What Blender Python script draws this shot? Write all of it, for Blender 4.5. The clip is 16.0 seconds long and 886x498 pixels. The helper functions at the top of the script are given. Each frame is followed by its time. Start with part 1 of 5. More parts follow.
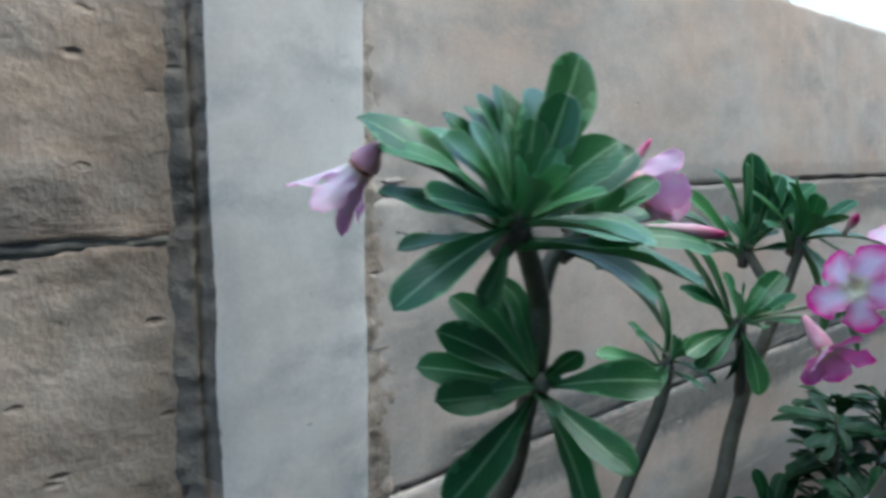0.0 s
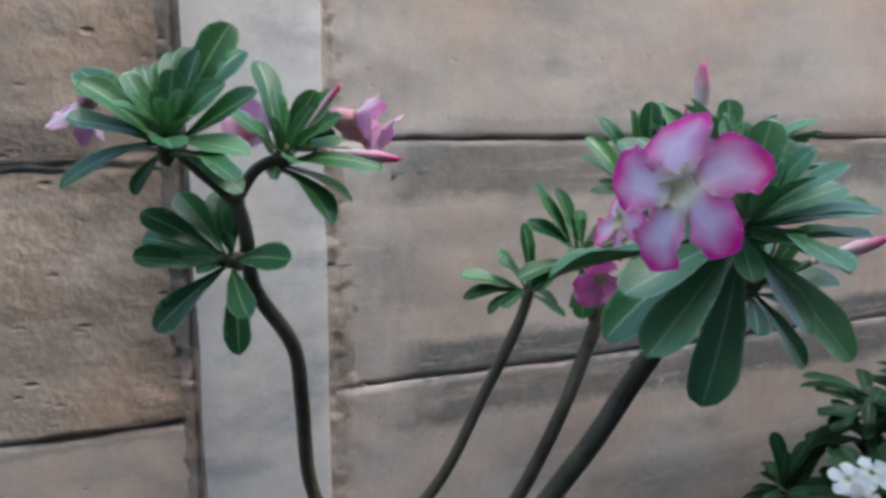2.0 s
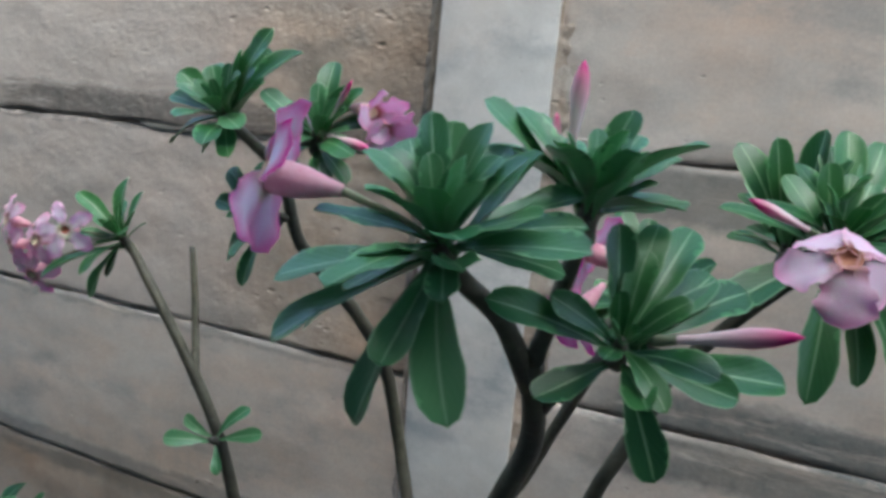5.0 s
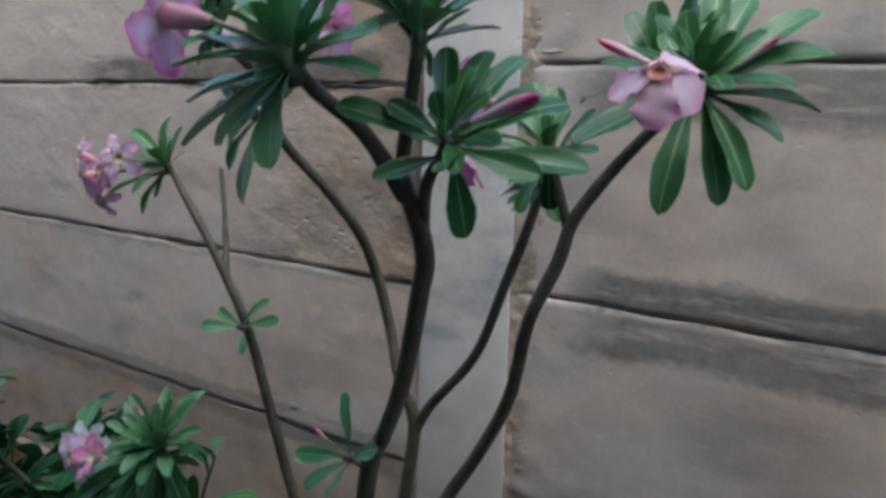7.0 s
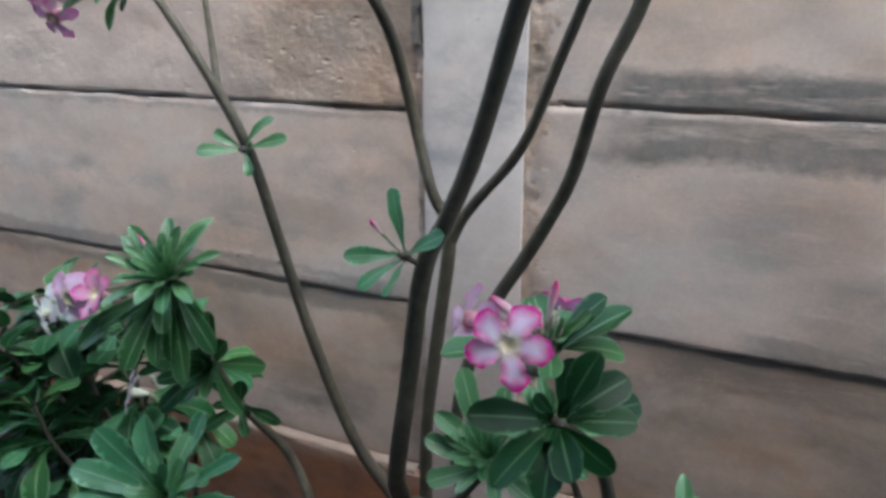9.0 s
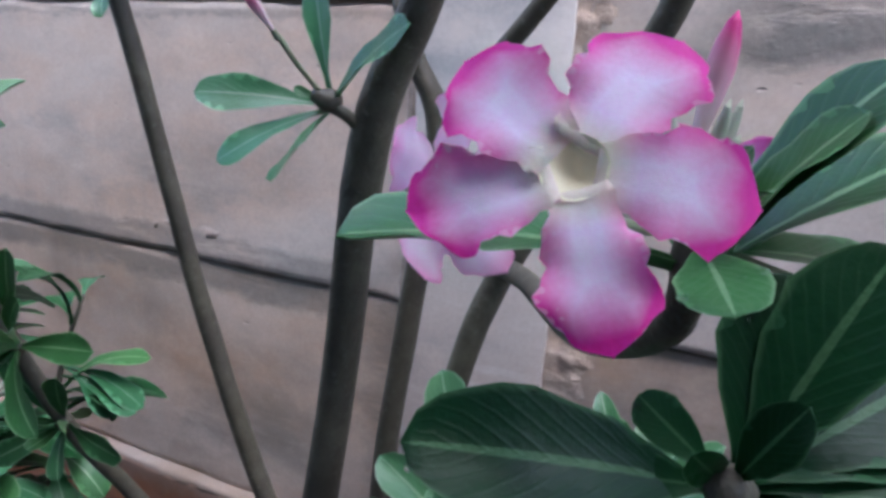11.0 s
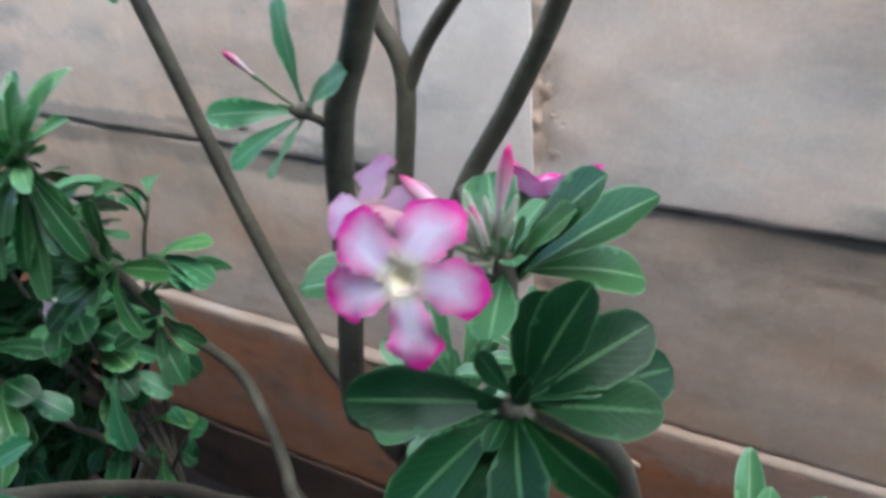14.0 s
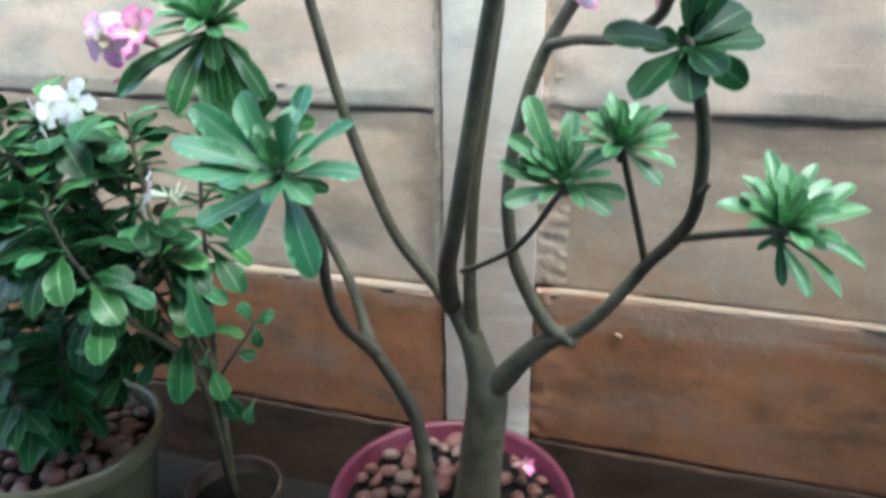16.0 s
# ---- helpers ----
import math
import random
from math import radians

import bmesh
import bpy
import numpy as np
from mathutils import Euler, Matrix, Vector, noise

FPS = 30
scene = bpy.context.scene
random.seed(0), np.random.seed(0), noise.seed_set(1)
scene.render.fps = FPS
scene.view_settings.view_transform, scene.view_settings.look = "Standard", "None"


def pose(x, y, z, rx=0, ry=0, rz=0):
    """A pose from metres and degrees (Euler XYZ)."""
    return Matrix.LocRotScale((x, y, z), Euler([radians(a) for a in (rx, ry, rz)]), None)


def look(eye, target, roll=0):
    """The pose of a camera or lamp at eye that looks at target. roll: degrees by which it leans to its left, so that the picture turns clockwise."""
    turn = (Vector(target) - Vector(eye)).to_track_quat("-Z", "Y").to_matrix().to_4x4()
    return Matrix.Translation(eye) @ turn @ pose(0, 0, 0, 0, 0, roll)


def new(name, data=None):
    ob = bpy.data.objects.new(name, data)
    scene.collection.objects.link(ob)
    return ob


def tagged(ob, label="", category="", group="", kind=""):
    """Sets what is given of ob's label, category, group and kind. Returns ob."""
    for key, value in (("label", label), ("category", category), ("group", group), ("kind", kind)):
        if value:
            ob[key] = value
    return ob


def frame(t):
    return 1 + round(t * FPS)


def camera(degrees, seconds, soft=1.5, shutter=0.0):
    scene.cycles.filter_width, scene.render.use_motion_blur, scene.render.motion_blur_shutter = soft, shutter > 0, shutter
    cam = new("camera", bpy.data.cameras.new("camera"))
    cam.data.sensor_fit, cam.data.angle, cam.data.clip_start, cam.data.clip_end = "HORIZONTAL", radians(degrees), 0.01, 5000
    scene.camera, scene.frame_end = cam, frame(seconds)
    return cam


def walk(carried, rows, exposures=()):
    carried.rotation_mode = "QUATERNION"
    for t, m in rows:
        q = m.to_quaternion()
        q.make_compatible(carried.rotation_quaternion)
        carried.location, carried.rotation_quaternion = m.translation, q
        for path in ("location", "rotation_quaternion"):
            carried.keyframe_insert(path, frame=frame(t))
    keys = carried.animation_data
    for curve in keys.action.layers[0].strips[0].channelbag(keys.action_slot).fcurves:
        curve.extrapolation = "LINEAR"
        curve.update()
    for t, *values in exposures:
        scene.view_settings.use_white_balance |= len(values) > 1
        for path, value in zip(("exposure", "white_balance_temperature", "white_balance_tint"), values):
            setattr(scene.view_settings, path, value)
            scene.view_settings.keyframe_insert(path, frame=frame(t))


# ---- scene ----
cam = camera(63.90, 16.0, soft=3.4, shutter=0.5)
# seconds, eye in metres, turn in degrees
PATH = [
    (0, -0.3206, -0.5900, 1.5116, 82.74, -0.07, -40.89),
    (0.5, -0.2780, -0.6520, 1.5180, 81.37, 0.20, -36.70),
    (1, -0.2220, -0.7070, 1.5090, 81.29, -0.59, -31.34),
    (1.5, -0.1660, -0.7840, 1.4920, 81.86, -1.48, -26.61),
    (2, -0.1020, -0.8740, 1.4980, 79.66, -0.30, -21.32),
    (2.5, -0.0520, -0.8810, 1.4990, 81.78, -1.29, -16.70),
    (3, 0.0440, -0.8540, 1.4980, 81.60, -1.88, -6.95),
    (5.5, 0.4040, -0.8810, 1.4990, 80.07, -4.33, 27.80),
    (6, 0.4850, -0.8650, 1.4840, 81.05, -2.37, 30.27),
    (6.5, 0.5150, -0.8870, 1.4500, 79.16, -1.28, 32.20),
    (7, 0.5300, -0.9170, 1.4120, 78.69, -1.37, 32.21),
    (7.5, 0.5100, -0.9460, 1.3710, 76.76, -0.29, 30.53),
    (8, 0.4530, -0.9730, 1.3390, 73.26, 1.24, 27.14),
    (8.5, 0.4220, -0.9920, 1.3180, 70.88, 0.66, 24.42),
    (11, 0.2752, -0.6430, 1.0554, 76.28, -3.17, 26.93),
    (11.5, 0.2750, -0.6352, 1.0778, 74.92, -2.83, 26.98),
    (12, 0.3080, -0.6450, 1.1310, 66.25, -1.01, 28.37),
    (12.5, 0.3190, -0.6500, 1.1600, 58.69, 1.03, 29.29),
    (13, 0.3240, -0.6130, 1.1840, 51.88, 4.17, 32.28),
    (13.5, 0.3380, -0.6190, 1.1970, 51.34, 4.30, 31.36),
    (14, 0.3660, -0.6980, 1.1780, 60.33, 3.91, 28.47),
    (14.5, 0.3440, -0.8140, 1.1660, 66.10, 1.46, 27.58),
    (15, 0.3060, -0.9290, 1.1300, 67.96, -1.39, 25.41),
    (15.5, 0.2740, -1.0160, 1.0810, 68.98, -1.12, 19.21),
    (16, 0.2610, -1.0910, 1.0340, 68.03, 0.65, 17.19),
]
EXPOSURES = [(0, 1.77, 5550, -6), (0.5, 1.76, 6150, -1), (1, 1.8, 6150, 0), (2.5, 1.74, 5950, 5), (3, 1.76, 5950, 3), (5.5, 1.68, 5900, -3), (7, 1.5, 5950, 2), (7.5, 1.95, 5900, 2), (8, 2.25, 6000, 4), (8.5, 2.25, 6150, 5), (11, 2.5, 5650, 14), (11.5, 2.48, 5650, 16), (12, 2.4, 5850, 12), (12.5, 2.73, 5950, 7), (13.5, 2.76, 6000, 6), (14.5, 3.0, 5900, 2), (15, 3.1, 5900, 0), (15.5, 3.3, 6000, -3), (16, 3.55, 6100, -6)]
walk(cam, [(t, pose(x, y, z, a, b, c)) for t, x, y, z, a, b, c in PATH], EXPOSURES)

# ---- sky, sun, exposure ----
world = bpy.data.worlds.new("sky")
scene.world = world
world.use_nodes = True
sky_node = world.node_tree.nodes.new("ShaderNodeTexSky")
sky_node.sky_type, sky_node.sun_disc = "NISHITA", False
sky_node.sun_elevation, sky_node.sun_rotation = radians(62), radians(150)
sky_node.air_density, sky_node.dust_density, sky_node.ozone_density = 1.0, 4.0, 1.0
back = world.node_tree.nodes["Background"]
back.inputs["Strength"].default_value = 0.15
world.node_tree.links.new(sky_node.outputs["Color"], back.inputs["Color"])
sun = new("sun", bpy.data.lights.new("sun", "SUN"))
sun.data.energy, sun.data.angle, sun.data.color = 0.7, radians(60), (1.0, 0.98, 0.96)
sun.matrix_world = look((1.0, -2.6, 6.0), (0.0, 0.0, 0.6))

# ---- materials ----
MATS = {}


def material(name):
    m = bpy.data.materials.new(name)
    m.use_nodes = True
    MATS[name] = m
    nt = m.node_tree
    return m, nt, nt.nodes, nt.links, nt.nodes["Principled BSDF"]


def add(nodes, kind, **values):
    n = nodes.new(kind)
    for k, v in values.items():
        n.inputs[k.replace("_", " ")].default_value = v
    return n


def noise_at(nodes, links, vector, scale, detail=6.0, rough=0.6):
    n = add(nodes, "ShaderNodeTexNoise", Scale=scale, Detail=detail, Roughness=rough)
    links.new(vector, n.inputs["Vector"])
    return n.outputs["Fac"]


def ramp(nodes, links, fac, lo, hi, c0=(0, 0, 0, 1), c1=(1, 1, 1, 1)):
    r = nodes.new("ShaderNodeValToRGB")
    r.color_ramp.elements[0].position, r.color_ramp.elements[1].position = lo, hi
    r.color_ramp.elements[0].color, r.color_ramp.elements[1].color = c0, c1
    links.new(fac, r.inputs["Fac"])
    return r.outputs["Color"]


def mix(nodes, links, fac, a, b, blend="MIX"):
    m = nodes.new("ShaderNodeMix")
    m.data_type, m.blend_type = "RGBA", blend
    for slot, v in ((0, fac), (6, a), (7, b)):
        if isinstance(v, (int, float)):
            m.inputs[slot].default_value = v
        elif isinstance(v, tuple):
            m.inputs[slot].default_value = v if len(v) == 4 else (*v, 1)
        else:
            links.new(v, m.inputs[slot])
    return m.outputs[2]


def calc(nodes, links, op, a, b=0.0, c=0.0):
    m = nodes.new("ShaderNodeMath")
    m.operation = op
    for slot, v in enumerate((a, b, c)):
        if isinstance(v, (int, float)):
            m.inputs[slot].default_value = v
        else:
            links.new(v, m.inputs[slot])
    return m.outputs[0]


def bump(nodes, links, bsdf, height, strength, distance):
    b = add(nodes, "ShaderNodeBump", Strength=strength, Distance=distance)
    links.new(height, b.inputs["Height"])
    links.new(b.outputs["Normal"], bsdf.inputs["Normal"])


def concrete(name, pale, warm, stain, stain_amount, relief=0.0025, bands=(), mould_colour=(0.125, 0.132, 0.13), pits=0.53, bright_from=None):
    """Weathered cast concrete: patches of two tones, mould clouds and runs, scattered pits."""
    m, nt, nodes, links, bsdf = material(name)
    geo = nodes.new("ShaderNodeNewGeometry").outputs["Position"]
    squash = add(nodes, "ShaderNodeMapping", Scale=(1.0, 1.0, 1.9))
    links.new(geo, squash.inputs["Vector"])
    pos = squash.outputs["Vector"]
    streak = add(nodes, "ShaderNodeMapping", Scale=(1.0, 1.0, 0.14))
    links.new(geo, streak.inputs["Vector"])
    big = noise_at(nodes, links, pos, 2.6, 5.0, 0.55)
    mid = noise_at(nodes, links, pos, 9.0, 9.0, 0.68)
    small = noise_at(nodes, links, geo, 45.0, 6.0, 0.6)
    fine = noise_at(nodes, links, geo, 220.0, 4.0, 0.6)
    runs = noise_at(nodes, links, streak.outputs["Vector"], 11.0, 5.0, 0.6)
    col = mix(nodes, links, ramp(nodes, links, big, 0.38, 0.62), pale, warm)
    col = mix(nodes, links, calc(nodes, links, "MULTIPLY", ramp(nodes, links, mid, 0.42, 0.70), 0.45), col, tuple(0.70 * v for v in pale))
    col = mix(nodes, links, calc(nodes, links, "MULTIPLY", ramp(nodes, links, small, 0.50, 0.75), 0.25), col, tuple(min(1, 1.25 * v) for v in pale))
    wash = add(nodes, "ShaderNodeMapping", Location=(3.1, 0.0, 7.7))
    links.new(pos, wash.inputs["Vector"])
    grey = sum(pale) / 3
    veil = calc(nodes, links, "MULTIPLY", ramp(nodes, links, noise_at(nodes, links, wash.outputs["Vector"], 5.0, 7.0, 0.62), 0.44, 0.68), 0.45)
    col = mix(nodes, links, veil, col, (0.80 * grey, 0.80 * grey, 0.79 * grey))
    bloom = calc(nodes, links, "MULTIPLY", ramp(nodes, links, noise_at(nodes, links, wash.outputs["Vector"], 14.0, 6.0, 0.7), 0.54, 0.72), 0.45)
    col = mix(nodes, links, bloom, col, tuple(min(1, 1.12 * v) for v in warm))
    cloud = calc(nodes, links, "MULTIPLY", ramp(nodes, links, mid, 0.42, 0.62), ramp(nodes, links, noise_at(nodes, links, pos, 3.9, 3.0), 0.46, 0.62))
    drip = calc(nodes, links, "MULTIPLY", ramp(nodes, links, runs, 0.52, 0.72), ramp(nodes, links, big, 0.40, 0.60))
    dark = calc(nodes, links, "MAXIMUM", cloud, calc(nodes, links, "MULTIPLY", drip, 0.7))
    col = mix(nodes, links, calc(nodes, links, "MULTIPLY", dark, stain_amount), col, stain)
    if bright_from is not None:
        # paler concrete from here along the wall: brighter light put into the colour
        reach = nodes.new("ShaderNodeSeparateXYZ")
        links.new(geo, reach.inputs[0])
        way = calc(nodes, links, "MULTIPLY", calc(nodes, links, "SUBTRACT", calc(nodes, links, "MULTIPLY_ADD", big, 0.3, bright_from - 0.15), reach.outputs["X"]), 4.0)
        bright_share = ramp(nodes, links, way, 0.0, 1.0)
        # pits and lumps fade in the same stretch
        worn = calc(nodes, links, "MULTIPLY_ADD", bright_share, -0.8, 1.0)
        col = mix(nodes, links, calc(nodes, links, "MULTIPLY", bright_share, 0.6), col, (0.62, 0.55, 0.515))
    if bands:
        # slate-grey mould that has spread along some of the joints, in broken level streaks
        xyz = nodes.new("ShaderNodeSeparateXYZ")
        links.new(geo, xyz.inputs[0])
        level = add(nodes, "ShaderNodeMapping", Scale=(0.55, 1.0, 4.0))
        links.new(geo, level.inputs["Vector"])
        torn = noise_at(nodes, links, level.outputs["Vector"], 7.0, 8.0, 0.7)
        wander = calc(nodes, links, "MULTIPLY_ADD", mid, 0.05, calc(nodes, links, "MULTIPLY_ADD", small, 0.02, -0.035))
        mould = None
        for height, half, x0, x1, amount in bands:
            far = calc(nodes, links, "ABSOLUTE", calc(nodes, links, "SUBTRACT", calc(nodes, links, "ADD", xyz.outputs["Z"], wander), height))
            near = calc(nodes, links, "SUBTRACT", 1.0, ramp(nodes, links, calc(nodes, links, "DIVIDE", far, half), 0.55, 1.05))
            middle = calc(nodes, links, "ABSOLUTE", calc(nodes, links, "SUBTRACT", calc(nodes, links, "MULTIPLY_ADD", mid, 0.08, xyz.outputs["X"]), (x0 + x1) / 2 + 0.04))
            fade = min(0.07, 0.45 * (x1 - x0))
            along = ramp(nodes, links, calc(nodes, links, "DIVIDE", calc(nodes, links, "SUBTRACT", (x1 - x0) / 2, middle), fade), 0.0, 1.0)
            one = calc(nodes, links, "MULTIPLY", calc(nodes, links, "MULTIPLY", near, along), amount)
            mould = one if mould is None else calc(nodes, links, "MAXIMUM", mould, one)
        mould = calc(nodes, links, "MULTIPLY", mould, ramp(nodes, links, torn, 0.32, 0.46))
        col = mix(nodes, links, calc(nodes, links, "MULTIPLY", mould, calc(nodes, links, "MULTIPLY_ADD", small, 0.7, 0.5)), col, mould_colour)
    vor = add(nodes, "ShaderNodeTexVoronoi", Scale=29.0)
    face = add(nodes, "ShaderNodeMapping", Scale=(0.8, 0.0, 1.8))
    links.new(geo, face.inputs["Vector"])
    links.new(face.outputs["Vector"], vor.inputs["Vector"])
    rare = ramp(nodes, links, noise_at(nodes, links, geo, 23.0, 3.0), pits, pits + 0.07)
    pit = calc(nodes, links, "MULTIPLY", calc(nodes, links, "SUBTRACT", 1.0, ramp(nodes, links, calc(nodes, links, "ADD", vor.outputs["Distance"], calc(nodes, links, "MULTIPLY_ADD", small, 0.25, -0.125)), 0.02, 0.11 + 1.2 * (0.53 - pits))), rare)
    if bright_from is not None:
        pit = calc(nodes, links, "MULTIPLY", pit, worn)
    col = mix(nodes, links, calc(nodes, links, "MULTIPLY", pit, 0.5), col, tuple(0.35 * v for v in pale))
    col = mix(nodes, links, 0.07, col, ramp(nodes, links, fine, 0.3, 0.7), "OVERLAY")
    links.new(col, bsdf.inputs["Base Color"])
    bsdf.inputs["Roughness"].default_value = 0.88
    bsdf.inputs["Specular IOR Level"].default_value = 0.25
    h = calc(nodes, links, "ADD", calc(nodes, links, "MULTIPLY", noise_at(nodes, links, geo, 10.0, 5.0, 0.5), 1.5), calc(nodes, links, "MULTIPLY", small, 0.5))
    h = calc(nodes, links, "SUBTRACT", h, calc(nodes, links, "MULTIPLY", pit, 0.9))
    if pits < 0.5:
        # a coarse, torn skin of small lumps
        lumps = noise_at(nodes, links, geo, 58.0, 4.0, 0.6)
        if bright_from is not None:
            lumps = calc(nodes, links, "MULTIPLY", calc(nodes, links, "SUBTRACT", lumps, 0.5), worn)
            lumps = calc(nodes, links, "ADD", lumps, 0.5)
        h = calc(nodes, links, "ADD", h, calc(nodes, links, "MULTIPLY", lumps, 0.75))
        col = mix(nodes, links, calc(nodes, links, "MULTIPLY", ramp(nodes, links, lumps, 0.36, 0.50, (1, 1, 1, 1), (0, 0, 0, 1)), 0.25), col, tuple(0.6 * v for v in warm))
        links.new(col, bsdf.inputs["Base Color"])
    if bands:
        crumb = calc(nodes, links, "MULTIPLY", noise_at(nodes, links, geo, 95.0, 4.0, 0.6), mould)
        h = calc(nodes, links, "ADD", h, calc(nodes, links, "MULTIPLY", crumb, 1.1))
    bump(nodes, links, bsdf, calc(nodes, links, "ADD", h, calc(nodes, links, "MULTIPLY", fine, 0.12)), 0.8, relief)
    return m


SLATE = (0.14, 0.144, 0.142)
# height, half height, from x, to x, strength of each streak of mould
JOINT_MOULD = ((1.168, 0.036, 0.15, 4.0, 1.0), (1.116, 0.042, 0.18, 4.0, 0.85), (1.436, 0.052, 0.13, 4.0, 0.75), (1.49, 0.018, 0.20, 4.0, 0.3), (0.90, 0.075, 0.42, 1.4, 0.5), (0.842, 0.024, 0.36, 4.0, 0.75), (0.795, 0.03, 0.25, 4.0, 0.55),
               (0.826, 0.022, -3.0, -0.10, 0.6), (0.788, 0.028, -3.0, -0.12, 0.6), (1.118, 0.014, -3.0, -0.10, 0.4), (1.30, 0.06, 0.09, 0.26, 0.45), (0.98, 0.45, 0.07, 0.122, 0.34), (0.93, 0.05, -0.55, -0.2, 0.3), (1.0, 0.06, 0.30, 0.55, 0.3))
concrete("panel_concrete", (0.600, 0.535, 0.490), (0.585, 0.445, 0.36), (0.28, 0.272, 0.266), 0.5, 0.0013, JOINT_MOULD, SLATE)
# left of x = -0.30 the colour is brightened like better-lit concrete
concrete("rough_panel_concrete", (0.465, 0.388, 0.330), (0.445, 0.325, 0.245), (0.15, 0.14, 0.125), 0.6, 0.0042, ((1.470, 0.036, -1.0, -0.115, 0.8), (1.35, 0.9, -0.135, 0.05, 0.9), (1.4, 0.9, -0.190, 0.05, 0.45)), (0.075, 0.070, 0.064), 0.45, bright_from=-0.30)
concrete("brown_panel_concrete", (0.53, 0.44, 0.375), (0.44, 0.31, 0.225), (0.20, 0.17, 0.14), 0.5, 0.0018, ((0.66, 0.5, -0.15, -0.07, 0.5), (0.795, 0.03, -3.0, -0.10, 0.6), (0.60, 0.05, -0.45, -0.16, 0.35)), SLATE)
concrete("umber_panel_concrete", (0.46, 0.375, 0.315), (0.38, 0.26, 0.185), (0.20, 0.16, 0.13), 0.5, 0.0018, ((0.795, 0.035, 0.25, 4.0, 0.55), (0.68, 0.07, 0.50, 1.6, 0.4)), (0.15, 0.135, 0.12))
concrete("post_concrete", (0.70, 0.68, 0.67), (0.64, 0.58, 0.545), (0.36, 0.375, 0.395), 0.85, 0.0008, ((0.20, 0.80, -0.4, 0.4, 0.75),), (0.40, 0.305, 0.245))
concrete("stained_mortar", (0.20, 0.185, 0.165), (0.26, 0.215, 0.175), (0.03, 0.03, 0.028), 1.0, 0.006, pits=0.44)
concrete("brown_mortar", (0.50, 0.425, 0.365), (0.43, 0.31, 0.235), (0.10, 0.09, 0.08), 0.85, 0.005, pits=0.46)
concrete("ridge_concrete", (0.66, 0.615, 0.575), (0.62, 0.54, 0.47), (0.35, 0.34, 0.33), 0.4, 0.002)
concrete("slate_mortar", (0.25, 0.252, 0.240), (0.34, 0.305, 0.265), (0.09, 0.092, 0.09), 0.9, 0.006)
concrete("joint_dirt", (0.22, 0.185, 0.15), (0.24, 0.165, 0.12), (0.08, 0.075, 0.07), 0.8, 0.004)
concrete("red_panel_concrete", (0.345, 0.160, 0.086), (0.26, 0.108, 0.052), (0.09, 0.06, 0.042), 0.6, 0.0025, ((0.505, 0.055, -3.5, 4.5, 0.5),), (0.40, 0.32, 0.27))
# lowest panel row: near-black brown, much darker than the red row above
concrete("dark_panel_concrete", (0.075, 0.045, 0.031), (0.055, 0.029, 0.019), (0.02, 0.015, 0.012), 0.9)
concrete("pale_lip_concrete", (0.33, 0.26, 0.21), (0.26, 0.19, 0.14), (0.2, 0.15, 0.11), 0.5)
concrete("wet_soil", (0.009, 0.007, 0.006), (0.013, 0.009, 0.007), (0.006, 0.005, 0.004), 0.7, 0.010)
# grey of the added light-blocking slabs
concrete("block_grey", (0.26, 0.26, 0.25), (0.22, 0.22, 0.21), (0.14, 0.14, 0.135), 0.5)


